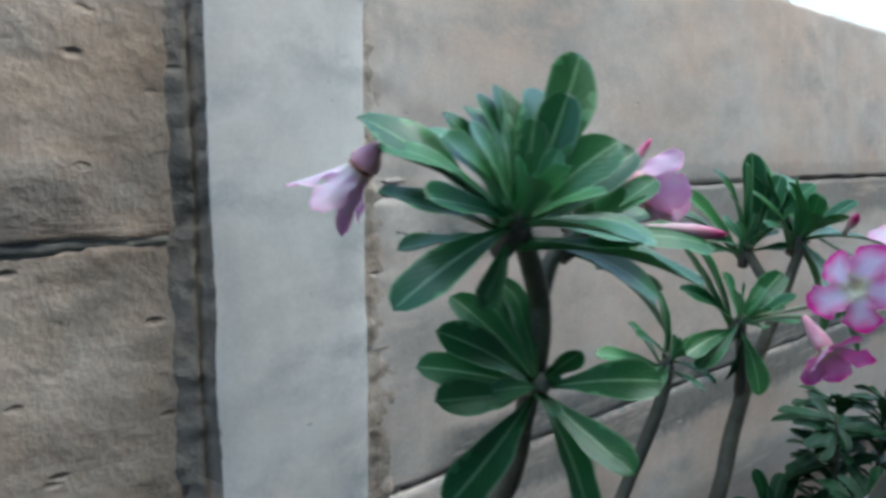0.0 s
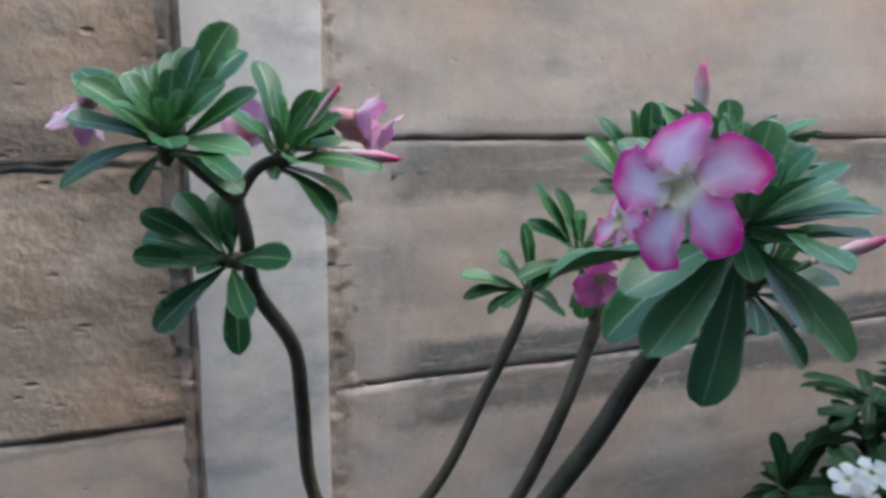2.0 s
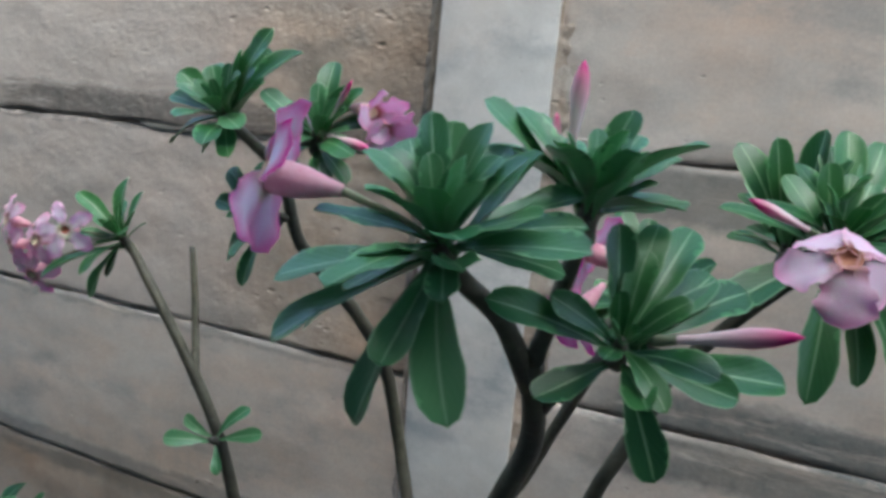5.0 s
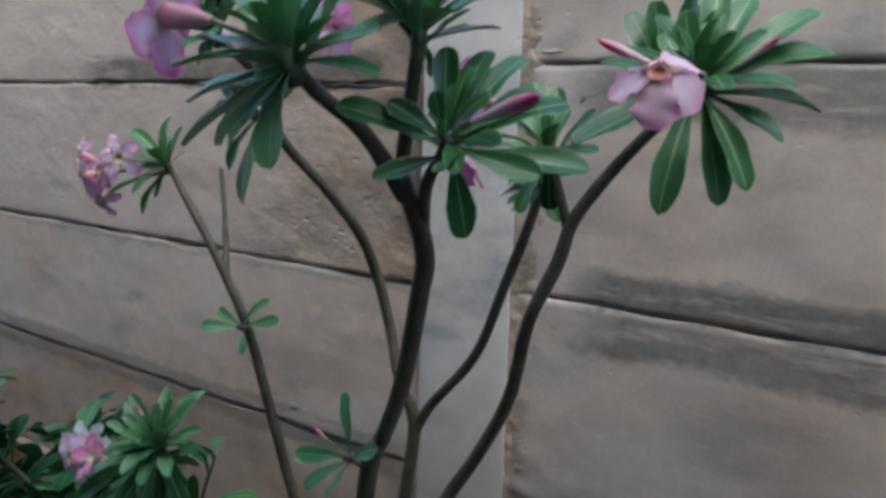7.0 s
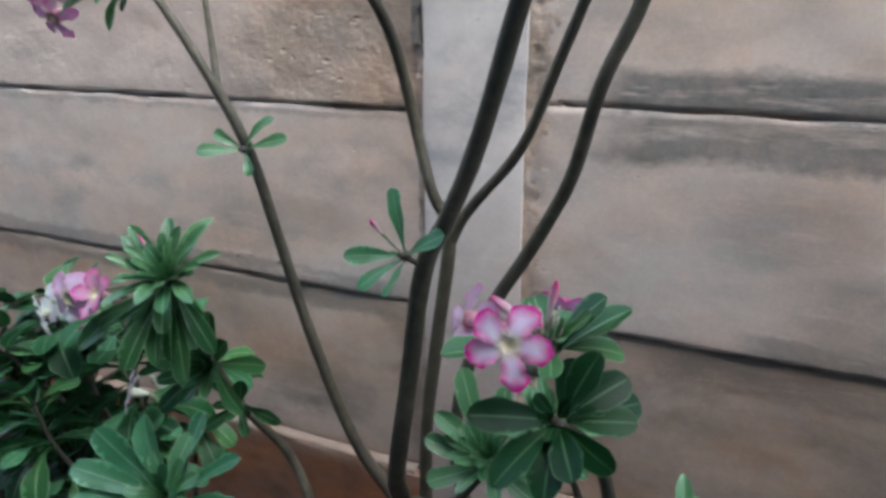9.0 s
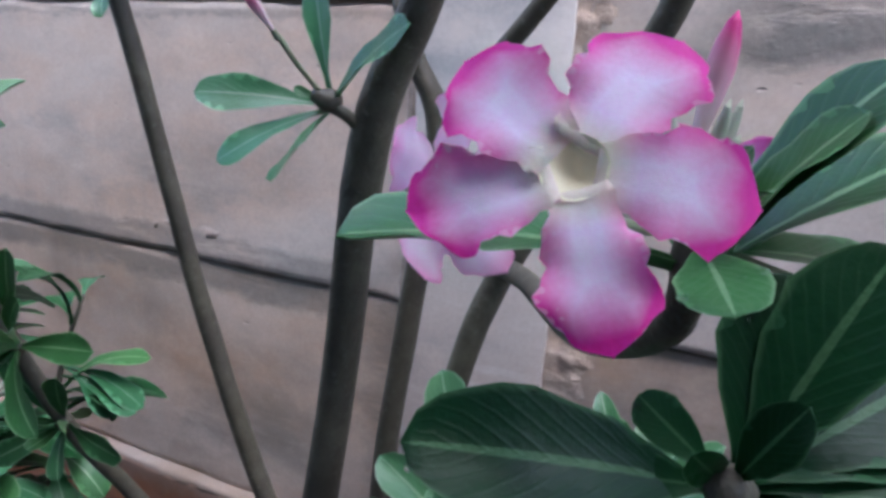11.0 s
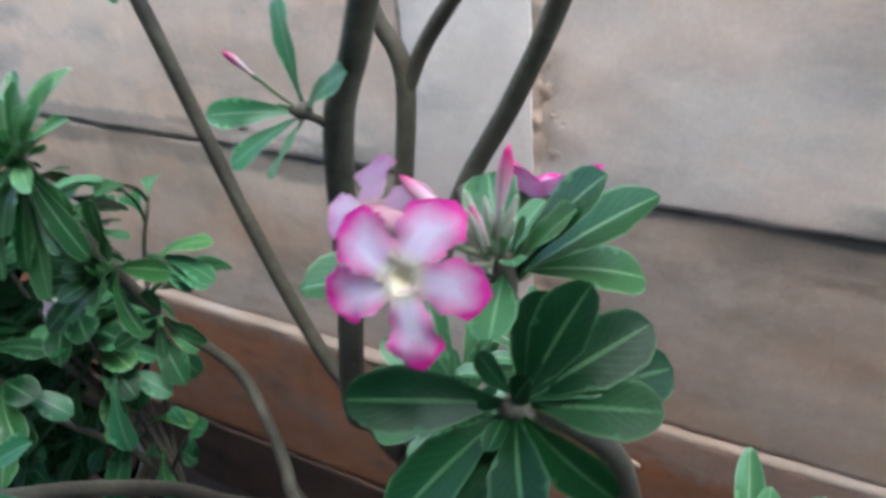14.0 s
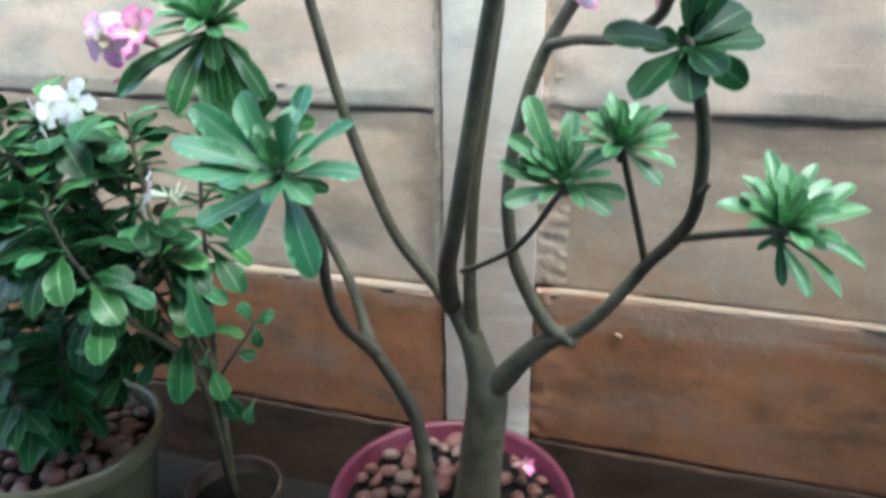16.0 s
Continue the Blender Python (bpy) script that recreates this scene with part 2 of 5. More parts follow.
def leaf_material(name, deep, young, rib, gloss=0.32, shine=0.6):
    """Leaf: pale midrib, faint side veins, pale margin, lighter underside."""
    m, nt, nodes, links, bsdf = material(name)
    uv = nodes.new("ShaderNodeSeparateXYZ")
    links.new(nodes.new("ShaderNodeUVMap").outputs["UV"], uv.inputs[0])
    u, v = uv.outputs["X"], uv.outputs["Y"]
    under = calc(nodes, links, "GREATER_THAN", v, 1.5)
    vv = calc(nodes, links, "SUBTRACT", v, calc(nodes, links, "MULTIPLY", under, 2.0))
    side = calc(nodes, links, "ABSOLUTE", calc(nodes, links, "SUBTRACT", u, 0.5))
    info = nodes.new("ShaderNodeObjectInfo").outputs["Random"]
    obj = nodes.new("ShaderNodeTexCoord").outputs["Object"]
    blotch = noise_at(nodes, links, obj, 5.0, 5.0)
    tone = calc(nodes, links, "MULTIPLY_ADD", info, 0.9, calc(nodes, links, "MULTIPLY_ADD", blotch, 0.5, -0.35))
    col = mix(nodes, links, tone, deep, young)
    veins = nodes.new("ShaderNodeTexWave")
    veins.wave_type, veins.bands_direction = "BANDS", "Y"
    veins.inputs["Scale"].default_value = 3.2
    comb = nodes.new("ShaderNodeCombineXYZ")
    links.new(calc(nodes, links, "SUBTRACT", vv, calc(nodes, links, "MULTIPLY", side, 0.7)), comb.inputs["Y"])
    links.new(comb.outputs[0], veins.inputs["Vector"])
    vein = calc(nodes, links, "MULTIPLY", ramp(nodes, links, veins.outputs["Fac"], 0.70, 1.0), 0.06)
    col = mix(nodes, links, vein, col, rib)
    width = calc(nodes, links, "MULTIPLY_ADD", vv, -0.034, 0.058)
    mid = calc(nodes, links, "LESS_THAN", side, width)
    col = mix(nodes, links, calc(nodes, links, "MULTIPLY", mid, 0.85), col, rib)
    edge = calc(nodes, links, "MULTIPLY", ramp(nodes, links, side, 0.43, 0.49), 0.75)
    col = mix(nodes, links, edge, col, rib)
    col = mix(nodes, links, calc(nodes, links, "MULTIPLY", under, 0.45), col, tuple(min(1.0, 1.7 * c + 0.03) for c in young))
    links.new(col, bsdf.inputs["Base Color"])
    bsdf.inputs["Roughness"].default_value = gloss
    bsdf.inputs["Specular IOR Level"].default_value = shine
    links.new(calc(nodes, links, "MULTIPLY_ADD", blotch, 0.30, gloss - 0.13), bsdf.inputs["Roughness"])
    bump(nodes, links, bsdf, calc(nodes, links, "ADD", calc(nodes, links, "MULTIPLY", blotch, 0.4), vein), 0.15, 0.02)
    glow = nodes.new("ShaderNodeBsdfTranslucent")
    links.new(mix(nodes, links, 0.5, col, (0.16, 0.34, 0.05)), glow.inputs["Color"])
    both = nodes.new("ShaderNodeMixShader")
    both.inputs[0].default_value = 0.18
    links.new(bsdf.outputs[0], both.inputs[1])
    links.new(glow.outputs[0], both.inputs[2])
    links.new(both.outputs[0], nodes["Material Output"].inputs["Surface"])
    return m


leaf_material("leaf_green", (0.020, 0.102, 0.025), (0.075, 0.230, 0.066), (0.26, 0.44, 0.21), 0.32, 0.54)
leaf_material("leaf_fresh", (0.046, 0.175, 0.058), (0.150, 0.350, 0.140), (0.32, 0.50, 0.28), 0.32, 0.75)
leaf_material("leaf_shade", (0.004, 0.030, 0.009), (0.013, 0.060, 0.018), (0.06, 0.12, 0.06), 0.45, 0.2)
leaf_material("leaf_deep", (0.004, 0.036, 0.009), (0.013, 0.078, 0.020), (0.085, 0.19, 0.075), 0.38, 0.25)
leaf_material("leaf_dark", (0.007, 0.050, 0.015), (0.022, 0.120, 0.033), (0.12, 0.24, 0.12), 0.40, 0.3)
leaf_material("leaf_jade", (0.032, 0.165, 0.060), (0.100, 0.310, 0.132), (0.20, 0.36, 0.22), 0.36)


def petal_material(name, heart, edge_colour, spread=(0.22, 0.5), foot=(0.86, 0.76, 0.52)):
    m, nt, nodes, links, bsdf = material(name)
    uv = nodes.new("ShaderNodeSeparateXYZ")
    links.new(nodes.new("ShaderNodeUVMap").outputs["UV"], uv.inputs[0])
    u, v = uv.outputs["X"], uv.outputs["Y"]
    under = calc(nodes, links, "GREATER_THAN", v, 1.5)
    vv = calc(nodes, links, "SUBTRACT", v, calc(nodes, links, "MULTIPLY", under, 2.0))
    obj = nodes.new("ShaderNodeTexCoord").outputs["Object"]
    blur = noise_at(nodes, links, obj, 3.0, 1.0)
    side = calc(nodes, links, "ABSOLUTE", calc(nodes, links, "SUBTRACT", u, 0.5))
    tip = calc(nodes, links, "MAXIMUM", calc(nodes, links, "SUBTRACT", vv, 0.5), 0.0)
    reach = calc(nodes, links, "MAXIMUM", calc(nodes, links, "MULTIPLY", side, calc(nodes, links, "MULTIPLY_ADD", vv, 0.6, 0.45)), tip)
    reach = calc(nodes, links, "ADD", reach, calc(nodes, links, "MULTIPLY_ADD", blur, 0.14, -0.07))
    col = mix(nodes, links, ramp(nodes, links, reach, *spread), heart, edge_colour)
    col = mix(nodes, links, calc(nodes, links, "MULTIPLY", ramp(nodes, links, vv, 0.06, 0.26, (1, 1, 1, 1), (0, 0, 0, 1)), 0.8), col, foot)
    col = mix(nodes, links, calc(nodes, links, "MULTIPLY", under, 0.35), col, (0.93, 0.64, 0.78))
    stripe = noise_at(nodes, links, obj, 22.0, 3.0)
    col = mix(nodes, links, 0.12, col, ramp(nodes, links, stripe, 0.35, 0.65), "SOFT_LIGHT")
    links.new(col, bsdf.inputs["Base Color"])
    bsdf.inputs["Roughness"].default_value = 0.55
    bsdf.inputs["Subsurface Weight"].default_value = 0.35
    bsdf.inputs["Subsurface Radius"].default_value = (0.0025, 0.0008, 0.0020)
    bsdf.inputs["Subsurface Scale"].default_value = 1.0
    bump(nodes, links, bsdf, stripe, 0.05, 0.02)
    glow = nodes.new("ShaderNodeBsdfTranslucent")
    links.new(col, glow.inputs["Color"])
    both = nodes.new("ShaderNodeMixShader")
    both.inputs[0].default_value = 0.2
    links.new(bsdf.outputs[0], both.inputs[1])
    links.new(glow.outputs[0], both.inputs[2])
    links.new(both.outputs[0], nodes["Material Output"].inputs["Surface"])
    return m


petal_material("petal_pink", (0.97, 0.73, 0.92), (0.87, 0.018, 0.34), (0.08, 0.39))
petal_material("petal_pale", (0.95, 0.71, 0.86), (0.82, 0.12, 0.42), (0.22, 0.5))
petal_material("petal_faded", (0.92, 0.70, 0.88), (0.82, 0.34, 0.62), (0.14, 0.5))
petal_material("petal_rose", (0.90, 0.42, 0.60), (0.78, 0.03, 0.36), (0.13, 0.5))
petal_material("petal_bell", (0.95, 0.64, 0.80), (0.86, 0.33, 0.56), (0.16, 0.5), (0.50, 0.20, 0.12))
petal_material("petal_white", (0.84, 0.86, 0.92), (0.80, 0.83, 0.92), foot=(0.8, 0.82, 0.75))
petal_material("petal_coral", (0.72, 0.25, 0.25), (0.62, 0.09, 0.12))


def plain(name, c0, c1, scale, rough, relief=0.002, metal=0.0):
    """Two-tone surface with grain, in the thing's own space."""
    m, nt, nodes, links, bsdf = material(name)
    obj = nodes.new("ShaderNodeTexCoord").outputs["Object"]
    n = noise_at(nodes, links, obj, scale, 7.0, 0.65)
    links.new(mix(nodes, links, ramp(nodes, links, n, 0.33, 0.67), c0, c1), bsdf.inputs["Base Color"])
    bsdf.inputs["Roughness"].default_value = rough
    bsdf.inputs["Metallic"].default_value = metal
    bump(nodes, links, bsdf, n, 0.6, relief)
    return m


plain("throat_cream", (0.96, 0.88, 0.62), (0.94, 0.84, 0.55), 500.0, 0.6, 0.0002)
plain("throat_russet", (0.40, 0.13, 0.08), (0.5, 0.22, 0.12), 200.0, 0.6)
plain("sepal_pale", (0.50, 0.60, 0.36), (0.66, 0.62, 0.52), 120.0, 0.55)
plain("tube_salmon", (0.80, 0.30, 0.38), (0.86, 0.52, 0.54), 120.0, 0.55)
plain("tube_white", (0.72, 0.76, 0.66), (0.62, 0.70, 0.52), 120.0, 0.55)
plain("sepal_green", (0.20, 0.30, 0.14), (0.38, 0.34, 0.24), 160.0, 0.5)
plain("magenta_plastic", (0.095, 0.014, 0.034), (0.135, 0.022, 0.05), 14.0, 0.5, 0.0006)
plain("olive_glaze", (0.085, 0.078, 0.048), (0.135, 0.122, 0.078), 12.0, 0.42, 0.001)
plain("old_clay", (0.045, 0.028, 0.024), (0.065, 0.045, 0.038), 30.0, 0.85)
plain("pebble", (0.19, 0.075, 0.06), (0.12, 0.055, 0.045), 25.0, 0.5)
plain("pebble_pale", (0.21, 0.135, 0.112), (0.15, 0.09, 0.075), 25.0, 0.5)


def bud_material():
    m, nt, nodes, links, bsdf = material("bud_pink")
    uv = nodes.new("ShaderNodeSeparateXYZ")
    links.new(nodes.new("ShaderNodeUVMap").outputs["UV"], uv.inputs[0])
    twist = calc(nodes, links, "MULTIPLY_ADD", uv.outputs["X"], 0.25, uv.outputs["Y"])
    col = mix(nodes, links, ramp(nodes, links, twist, 0.50, 0.95), (0.90, 0.66, 0.66), (0.70, 0.03, 0.22))
    links.new(col, bsdf.inputs["Base Color"])
    bsdf.inputs["Roughness"].default_value = 0.45


bud_material()


def bark_material():
    m, nt, nodes, links, bsdf = material("grey_green_bark")
    geo = nodes.new("ShaderNodeNewGeometry").outputs["Position"]
    n = noise_at(nodes, links, geo, 38.0, 7.0, 0.65)
    fine = noise_at(nodes, links, geo, 260.0, 4.0, 0.6)
    big = noise_at(nodes, links, geo, 9.0, 3.0)
    col = mix(nodes, links, ramp(nodes, links, n, 0.35, 0.7), (0.074, 0.066, 0.043), (0.168, 0.153, 0.103))
    col = mix(nodes, links, ramp(nodes, links, big, 0.4, 0.7), col, (0.065, 0.056, 0.043))
    col = mix(nodes, links, calc(nodes, links, "MULTIPLY", ramp(nodes, links, fine, 0.6, 0.72), 0.35), col, (0.27, 0.27, 0.23))
    links.new(col, bsdf.inputs["Base Color"])
    bsdf.inputs["Roughness"].default_value = 0.5
    bump(nodes, links, bsdf, calc(nodes, links, "ADD", n, calc(nodes, links, "MULTIPLY", fine, 0.4)), 0.5, 0.004)


bark_material()


def water_material():
    m, nt, nodes, links, bsdf = material("rain_water")
    bsdf.inputs["Base Color"].default_value = (1, 1, 1, 1)
    bsdf.inputs["Roughness"].default_value = 0.02
    bsdf.inputs["IOR"].default_value = 1.33
    bsdf.inputs["Transmission Weight"].default_value = 1.0


water_material()

# ---- building helpers ----
PLACE = {}


def put(ob, m, parent=None):
    """Stands ob at the world pose m, under parent if given."""
    PLACE[ob] = m
    if parent is not None:
        ob.parent = parent
        ob.matrix_basis = PLACE[parent].inverted() @ m
    else:
        ob.matrix_basis = m
    return ob


def mesh_of(bm, name, mat, smooth=True):
    bmesh.ops.recalc_face_normals(bm, faces=bm.faces[:])
    me = bpy.data.meshes.new(name)
    bm.to_mesh(me)
    bm.free()
    me.materials.append(MATS[mat])
    if smooth:
        me.polygons.foreach_set("use_smooth", [True] * len(me.polygons))
    return me


def part(name, data, mat=None, parent=None, label="", m=None, smooth=True):
    """One mesh object, from a bmesh or a mesh, under a thing or a part."""
    me = data if isinstance(data, bpy.types.Mesh) else mesh_of(data, name, mat, smooth)
    ob = put(new(name, me), m if m is not None else Matrix(), parent)
    if label:
        tagged(ob, label)
    return ob


def thing(name, at, label, category, group="", kind=""):
    return tagged(put(new(name), Matrix.Translation(at)), label, category, group, kind)


def lathe(profile, n=32, wobble=0.0, seed=0.0, uv=False, caps=(True, True)):
    """Turns a profile of (radius, height) round z."""
    bm = bmesh.new()
    rings = []
    for r, z in profile:
        ring = []
        for k in range(n):
            a = 2 * math.pi * k / n
            w = 1 + wobble * noise.noise((math.cos(a) * 2 + seed, math.sin(a) * 2, z * 12))
            ring.append(bm.verts.new((r * w * math.cos(a), r * w * math.sin(a), z)))
        rings.append(ring)
    layer = bm.loops.layers.uv.new("UVMap") if uv else None
    last = len(rings) - 1
    for i in range(last):
        for k in range(n):
            f = bm.faces.new((rings[i][k], rings[i][(k + 1) % n], rings[i + 1][(k + 1) % n], rings[i + 1][k]))
            if uv:
                for loop, (a, b) in zip(f.loops, ((k, i), (k + 1, i), (k + 1, i + 1), (k, i + 1))):
                    loop[layer].uv = (a / n, b / last)
    for ring, way in [q for q, keep in zip(((rings[0], -1), (rings[-1], 1)), caps) if keep]:
        if (ring[0].co - ring[n // 2].co).length > 1e-6:
            f = bm.faces.new(ring[::way])
            if uv:
                for loop in f.loops:
                    loop[layer].uv = (0.5, 0.0 if way < 0 else 1.0)
    return bm


def spline(points, steps):
    pts = [Vector(p) for p in points]
    pts = [2 * pts[0] - pts[1]] + pts + [2 * pts[-1] - pts[-2]]
    out = []
    for i in range(1, len(pts) - 2):
        for s in range(steps):
            t = s / steps
            a, b, c, d = pts[i - 1:i + 3]
            out.append(0.5 * ((2 * b) + (c - a) * t + (2 * a - 5 * b + 4 * c - d) * t * t + (3 * b - 3 * c + d - a) * t ** 3))
    out.append(pts[-2])
    return out


def tube(points, radii, n=12, steps=5, rough=0.05):
    """A round stem through points, its radius passing through radii, with slight swellings."""
    way = spline(points, steps)
    rr = [v.x for v in spline([(r, 0, 0) for r in radii], steps)]
    bm = bmesh.new()
    side = None
    rings = []
    for i, p in enumerate(way):
        d = (way[min(i + 1, len(way) - 1)] - way[max(i - 1, 0)]).normalized()
        side = (side - d * side.dot(d)).normalized() if side else d.orthogonal().normalized()
        up = d.cross(side)
        ring = []
        for k in range(n):
            a = 2 * math.pi * k / n
            w = side * math.cos(a) + up * math.sin(a)
            ring.append(bm.verts.new(p + w * rr[i] * (1 + rough * (noise.noise((p + w * rr[i]) * 55) + 0.6 * noise.noise(p * 30)))))
        rings.append(ring)
    for i in range(len(rings) - 1):
        for k in range(n):
            bm.faces.new((rings[i][k], rings[i][(k + 1) % n], rings[i + 1][(k + 1) % n], rings[i + 1][k]))
    bm.faces.new(rings[0][::-1])
    bm.faces.new(rings[-1])
    return bm


LEAF_ROWS = (0.0, 0.1, 0.22, 0.36, 0.5, 0.62, 0.73, 0.83, 0.91, 0.97, 1.0)


PETAL_ROWS = tuple(1 - (1 - k / 19) ** 1.45 for k in range(20))


def blade(width, curl, fold, wave, phase, widest=0.68, foot=0.1, tip=0.0, thick=0.016, side_curl=0.0, neck=0.8, petal=False):
    """A closed leaf or petal one unit long, growing along y, upper side towards z."""
    bm = bmesh.new()
    layer = bm.loops.layers.uv.new("UVMap")
    rows_at = PETAL_ROWS if petal else LEAF_ROWS
    cols = (-1.0, -0.86, -0.6, -0.3, 0.0, 0.3, 0.6, 0.86, 1.0) if petal else (-1.0, -0.55, 0.0, 0.55, 1.0)
    end = len(cols) - 1
    y = z = 0.0
    top, low = [], []
    last = 0.0
    for v in rows_at:
        a = curl * (v + last) / 2
        y += (v - last) * math.cos(a)
        z -= (v - last) * math.sin(a)
        last = v
        if v < widest:
            s = v / widest
            half = width * (foot + (1 - foot) * (s * s * (3 - 2 * s)) ** neck)
        else:
            s = (v - widest) / (1 - widest)
            if petal:
                half = width * (0.80 * max(0.0, 1 - (s / 0.92) ** 2.1) ** 0.6 * (1 if s < 0.92 else 0) + 0.20 * (1 - s)) + 0.004
            else:
                half = width * math.sqrt(max(0.0, 1 - s ** (2.4 - tip))) + 0.004
        x_shift = side_curl * v * v
        rt, rl = [], []
        for c in cols:
            x = c * half + x_shift
            if abs(c) == 1:
                x += c * half * (0.085 if petal else 0.05) * (math.sin(19 * v + 2 * phase + c) + (0.5 * math.sin(47 * v + phase) if petal else 0.0))
            h = z + fold * abs(c) * half + wave * math.sin((13 if petal else 10) * v + phase + 2.2 * c) * c * c * half * 2 - (0.012 if c == 0 else 0.0) * (1 - v)
            t = bm.verts.new((x, y, h))
            rt.append(t)
            belly = thick * (1 - abs(c)) * (1.3 if c == 0 else 1.0) * (1.15 - v * 0.6)
            rl.append(t if abs(c) == 1 else bm.verts.new((x, y, h - belly - 0.004)))
        top.append(rt)
        low.append(rl)
    for i in range(len(top) - 1):
        for k in range(end):
            for rows, flip, off in ((top, False, 0.0), (low, True, 2.0)):
                q = [(i, k), (i, k + 1), (i + 1, k + 1), (i + 1, k)]
                if flip:
                    q = q[::-1]
                f = bm.faces.new([rows[a][b] for a, b in q])
                for loop, (a, b) in zip(f.loops, q):
                    loop[layer].uv = (0.5 + 0.5 * cols[b], rows_at[a] + off)
    for i in range(len(top) - 1):
        for k in (0, end):
            e = bm.edges.get((top[i][k], top[i + 1][k]))
            if e:
                e.smooth = False
    for rows in (0, -1):
        bm.faces.new(top[rows] + low[rows][end - 1:0:-1])
    return bm


rng = random.Random(7)
LEAVES = {}
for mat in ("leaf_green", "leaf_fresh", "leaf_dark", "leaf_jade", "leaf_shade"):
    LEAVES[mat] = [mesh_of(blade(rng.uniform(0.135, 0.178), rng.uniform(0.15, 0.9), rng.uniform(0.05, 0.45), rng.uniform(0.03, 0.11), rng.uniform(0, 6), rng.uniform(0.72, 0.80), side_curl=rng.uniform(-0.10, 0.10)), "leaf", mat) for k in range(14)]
LEAVES["broad"] = [mesh_of(blade(rng.uniform(0.185, 0.215), rng.uniform(0.1, 0.6), rng.uniform(0.05, 0.3), rng.uniform(0.03, 0.07), rng.uniform(0, 6), rng.uniform(0.66, 0.74)), "leaf", "leaf_green") for k in range(8)]
LEAVES["narrow"] = [mesh_of(blade(rng.uniform(0.10, 0.135), rng.uniform(0.1, 0.8), rng.uniform(0.1, 0.6), rng.uniform(0.04, 0.13), rng.uniform(0, 6), rng.uniform(0.62, 0.76), 0.2, 0.5, side_curl=rng.uniform(-0.12, 0.12)), "leaf", "leaf_fresh") for k in range(12)]
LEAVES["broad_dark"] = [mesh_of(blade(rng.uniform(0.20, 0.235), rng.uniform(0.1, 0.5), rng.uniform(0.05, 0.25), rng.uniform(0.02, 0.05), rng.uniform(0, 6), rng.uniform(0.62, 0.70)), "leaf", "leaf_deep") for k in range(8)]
OVATE = [mesh_of(blade(rng.uniform(0.20, 0.26), rng.uniform(0.2, 0.9), rng.uniform(0.1, 0.35), 0.05, rng.uniform(0, 6), 0.45, 0.06, 0.9), "leaf", "leaf_dark") for k in range(8)]
SPADE = [mesh_of(blade(rng.uniform(0.20, 0.27), rng.uniform(0.7, 1.5), rng.uniform(0.0, 0.25), 0.09, rng.uniform(0, 6), rng.uniform(0.74, 0.82), 0.10, 0.6, neck=2.0), "leaf", m) for m in ("leaf_green", "leaf_jade", "leaf_dark", "leaf_dark") for k in range(3)]


def pose_of(base, way, normal, size):
    """A pose with y along way and z as near normal as may be."""
    y = way.normalized()
    x = y.cross(normal)
    if x.length < 1e-4:
        x = y.orthogonal()
    x.normalize()
    z = x.cross(y)
    return Matrix.Translation(base) @ Matrix((x, y, z)).transposed().to_4x4() @ Matrix.Scale(size, 4)


drop_mesh = bmesh.new()
bmesh.ops.create_icosphere(drop_mesh, subdivisions=2, radius=1.0)
DROP = mesh_of(drop_mesh, "raindrop", "rain_water")
DROP_SPOTS = [8 * i + j for i in range(4, 10) for j in (0, 1, 7)]


def leaf(parent, base, tip, normal, meshes, r, rain=False):
    base, tip = Vector(base), Vector(tip)
    me = r.choice(meshes)
    span = me["reach"]
    way = tip - base
    m = pose_of(base, way, normal, 1.0)
    # turns the blade so that its bent tip, not its chord, meets the wanted tip
    k = way.length / span
    m = m @ Matrix.Rotation(me["drop"], 4, "X") @ Matrix.Diagonal((min(1.1 * k, 0.45 * k + 0.038), k, k, 1))
    if rain and r.random() < 0.36:
        for q in range(r.choice((1, 2, 3))):
            spot = me.vertices[r.choice(DROP_SPOTS)].co
            s = r.uniform(0.0007, 0.0015)
            part("raindrop", DROP, None, parent, "", Matrix.Translation(m @ Vector((spot.x * 0.9, spot.y, spot.z))) @ Matrix.Diagonal((s, s, s * 0.8, 1)))
    return part("leaf", me, None, parent, "", m)


for group in (*LEAVES.values(), OVATE, SPADE):
    for me in group:
        far = max(me.vertices, key=lambda q: q.co.y if q.co.y else 0).co
        me["reach"] = math.hypot(far.y, far.z)
        me["drop"] = math.atan2(-far.z, far.y)


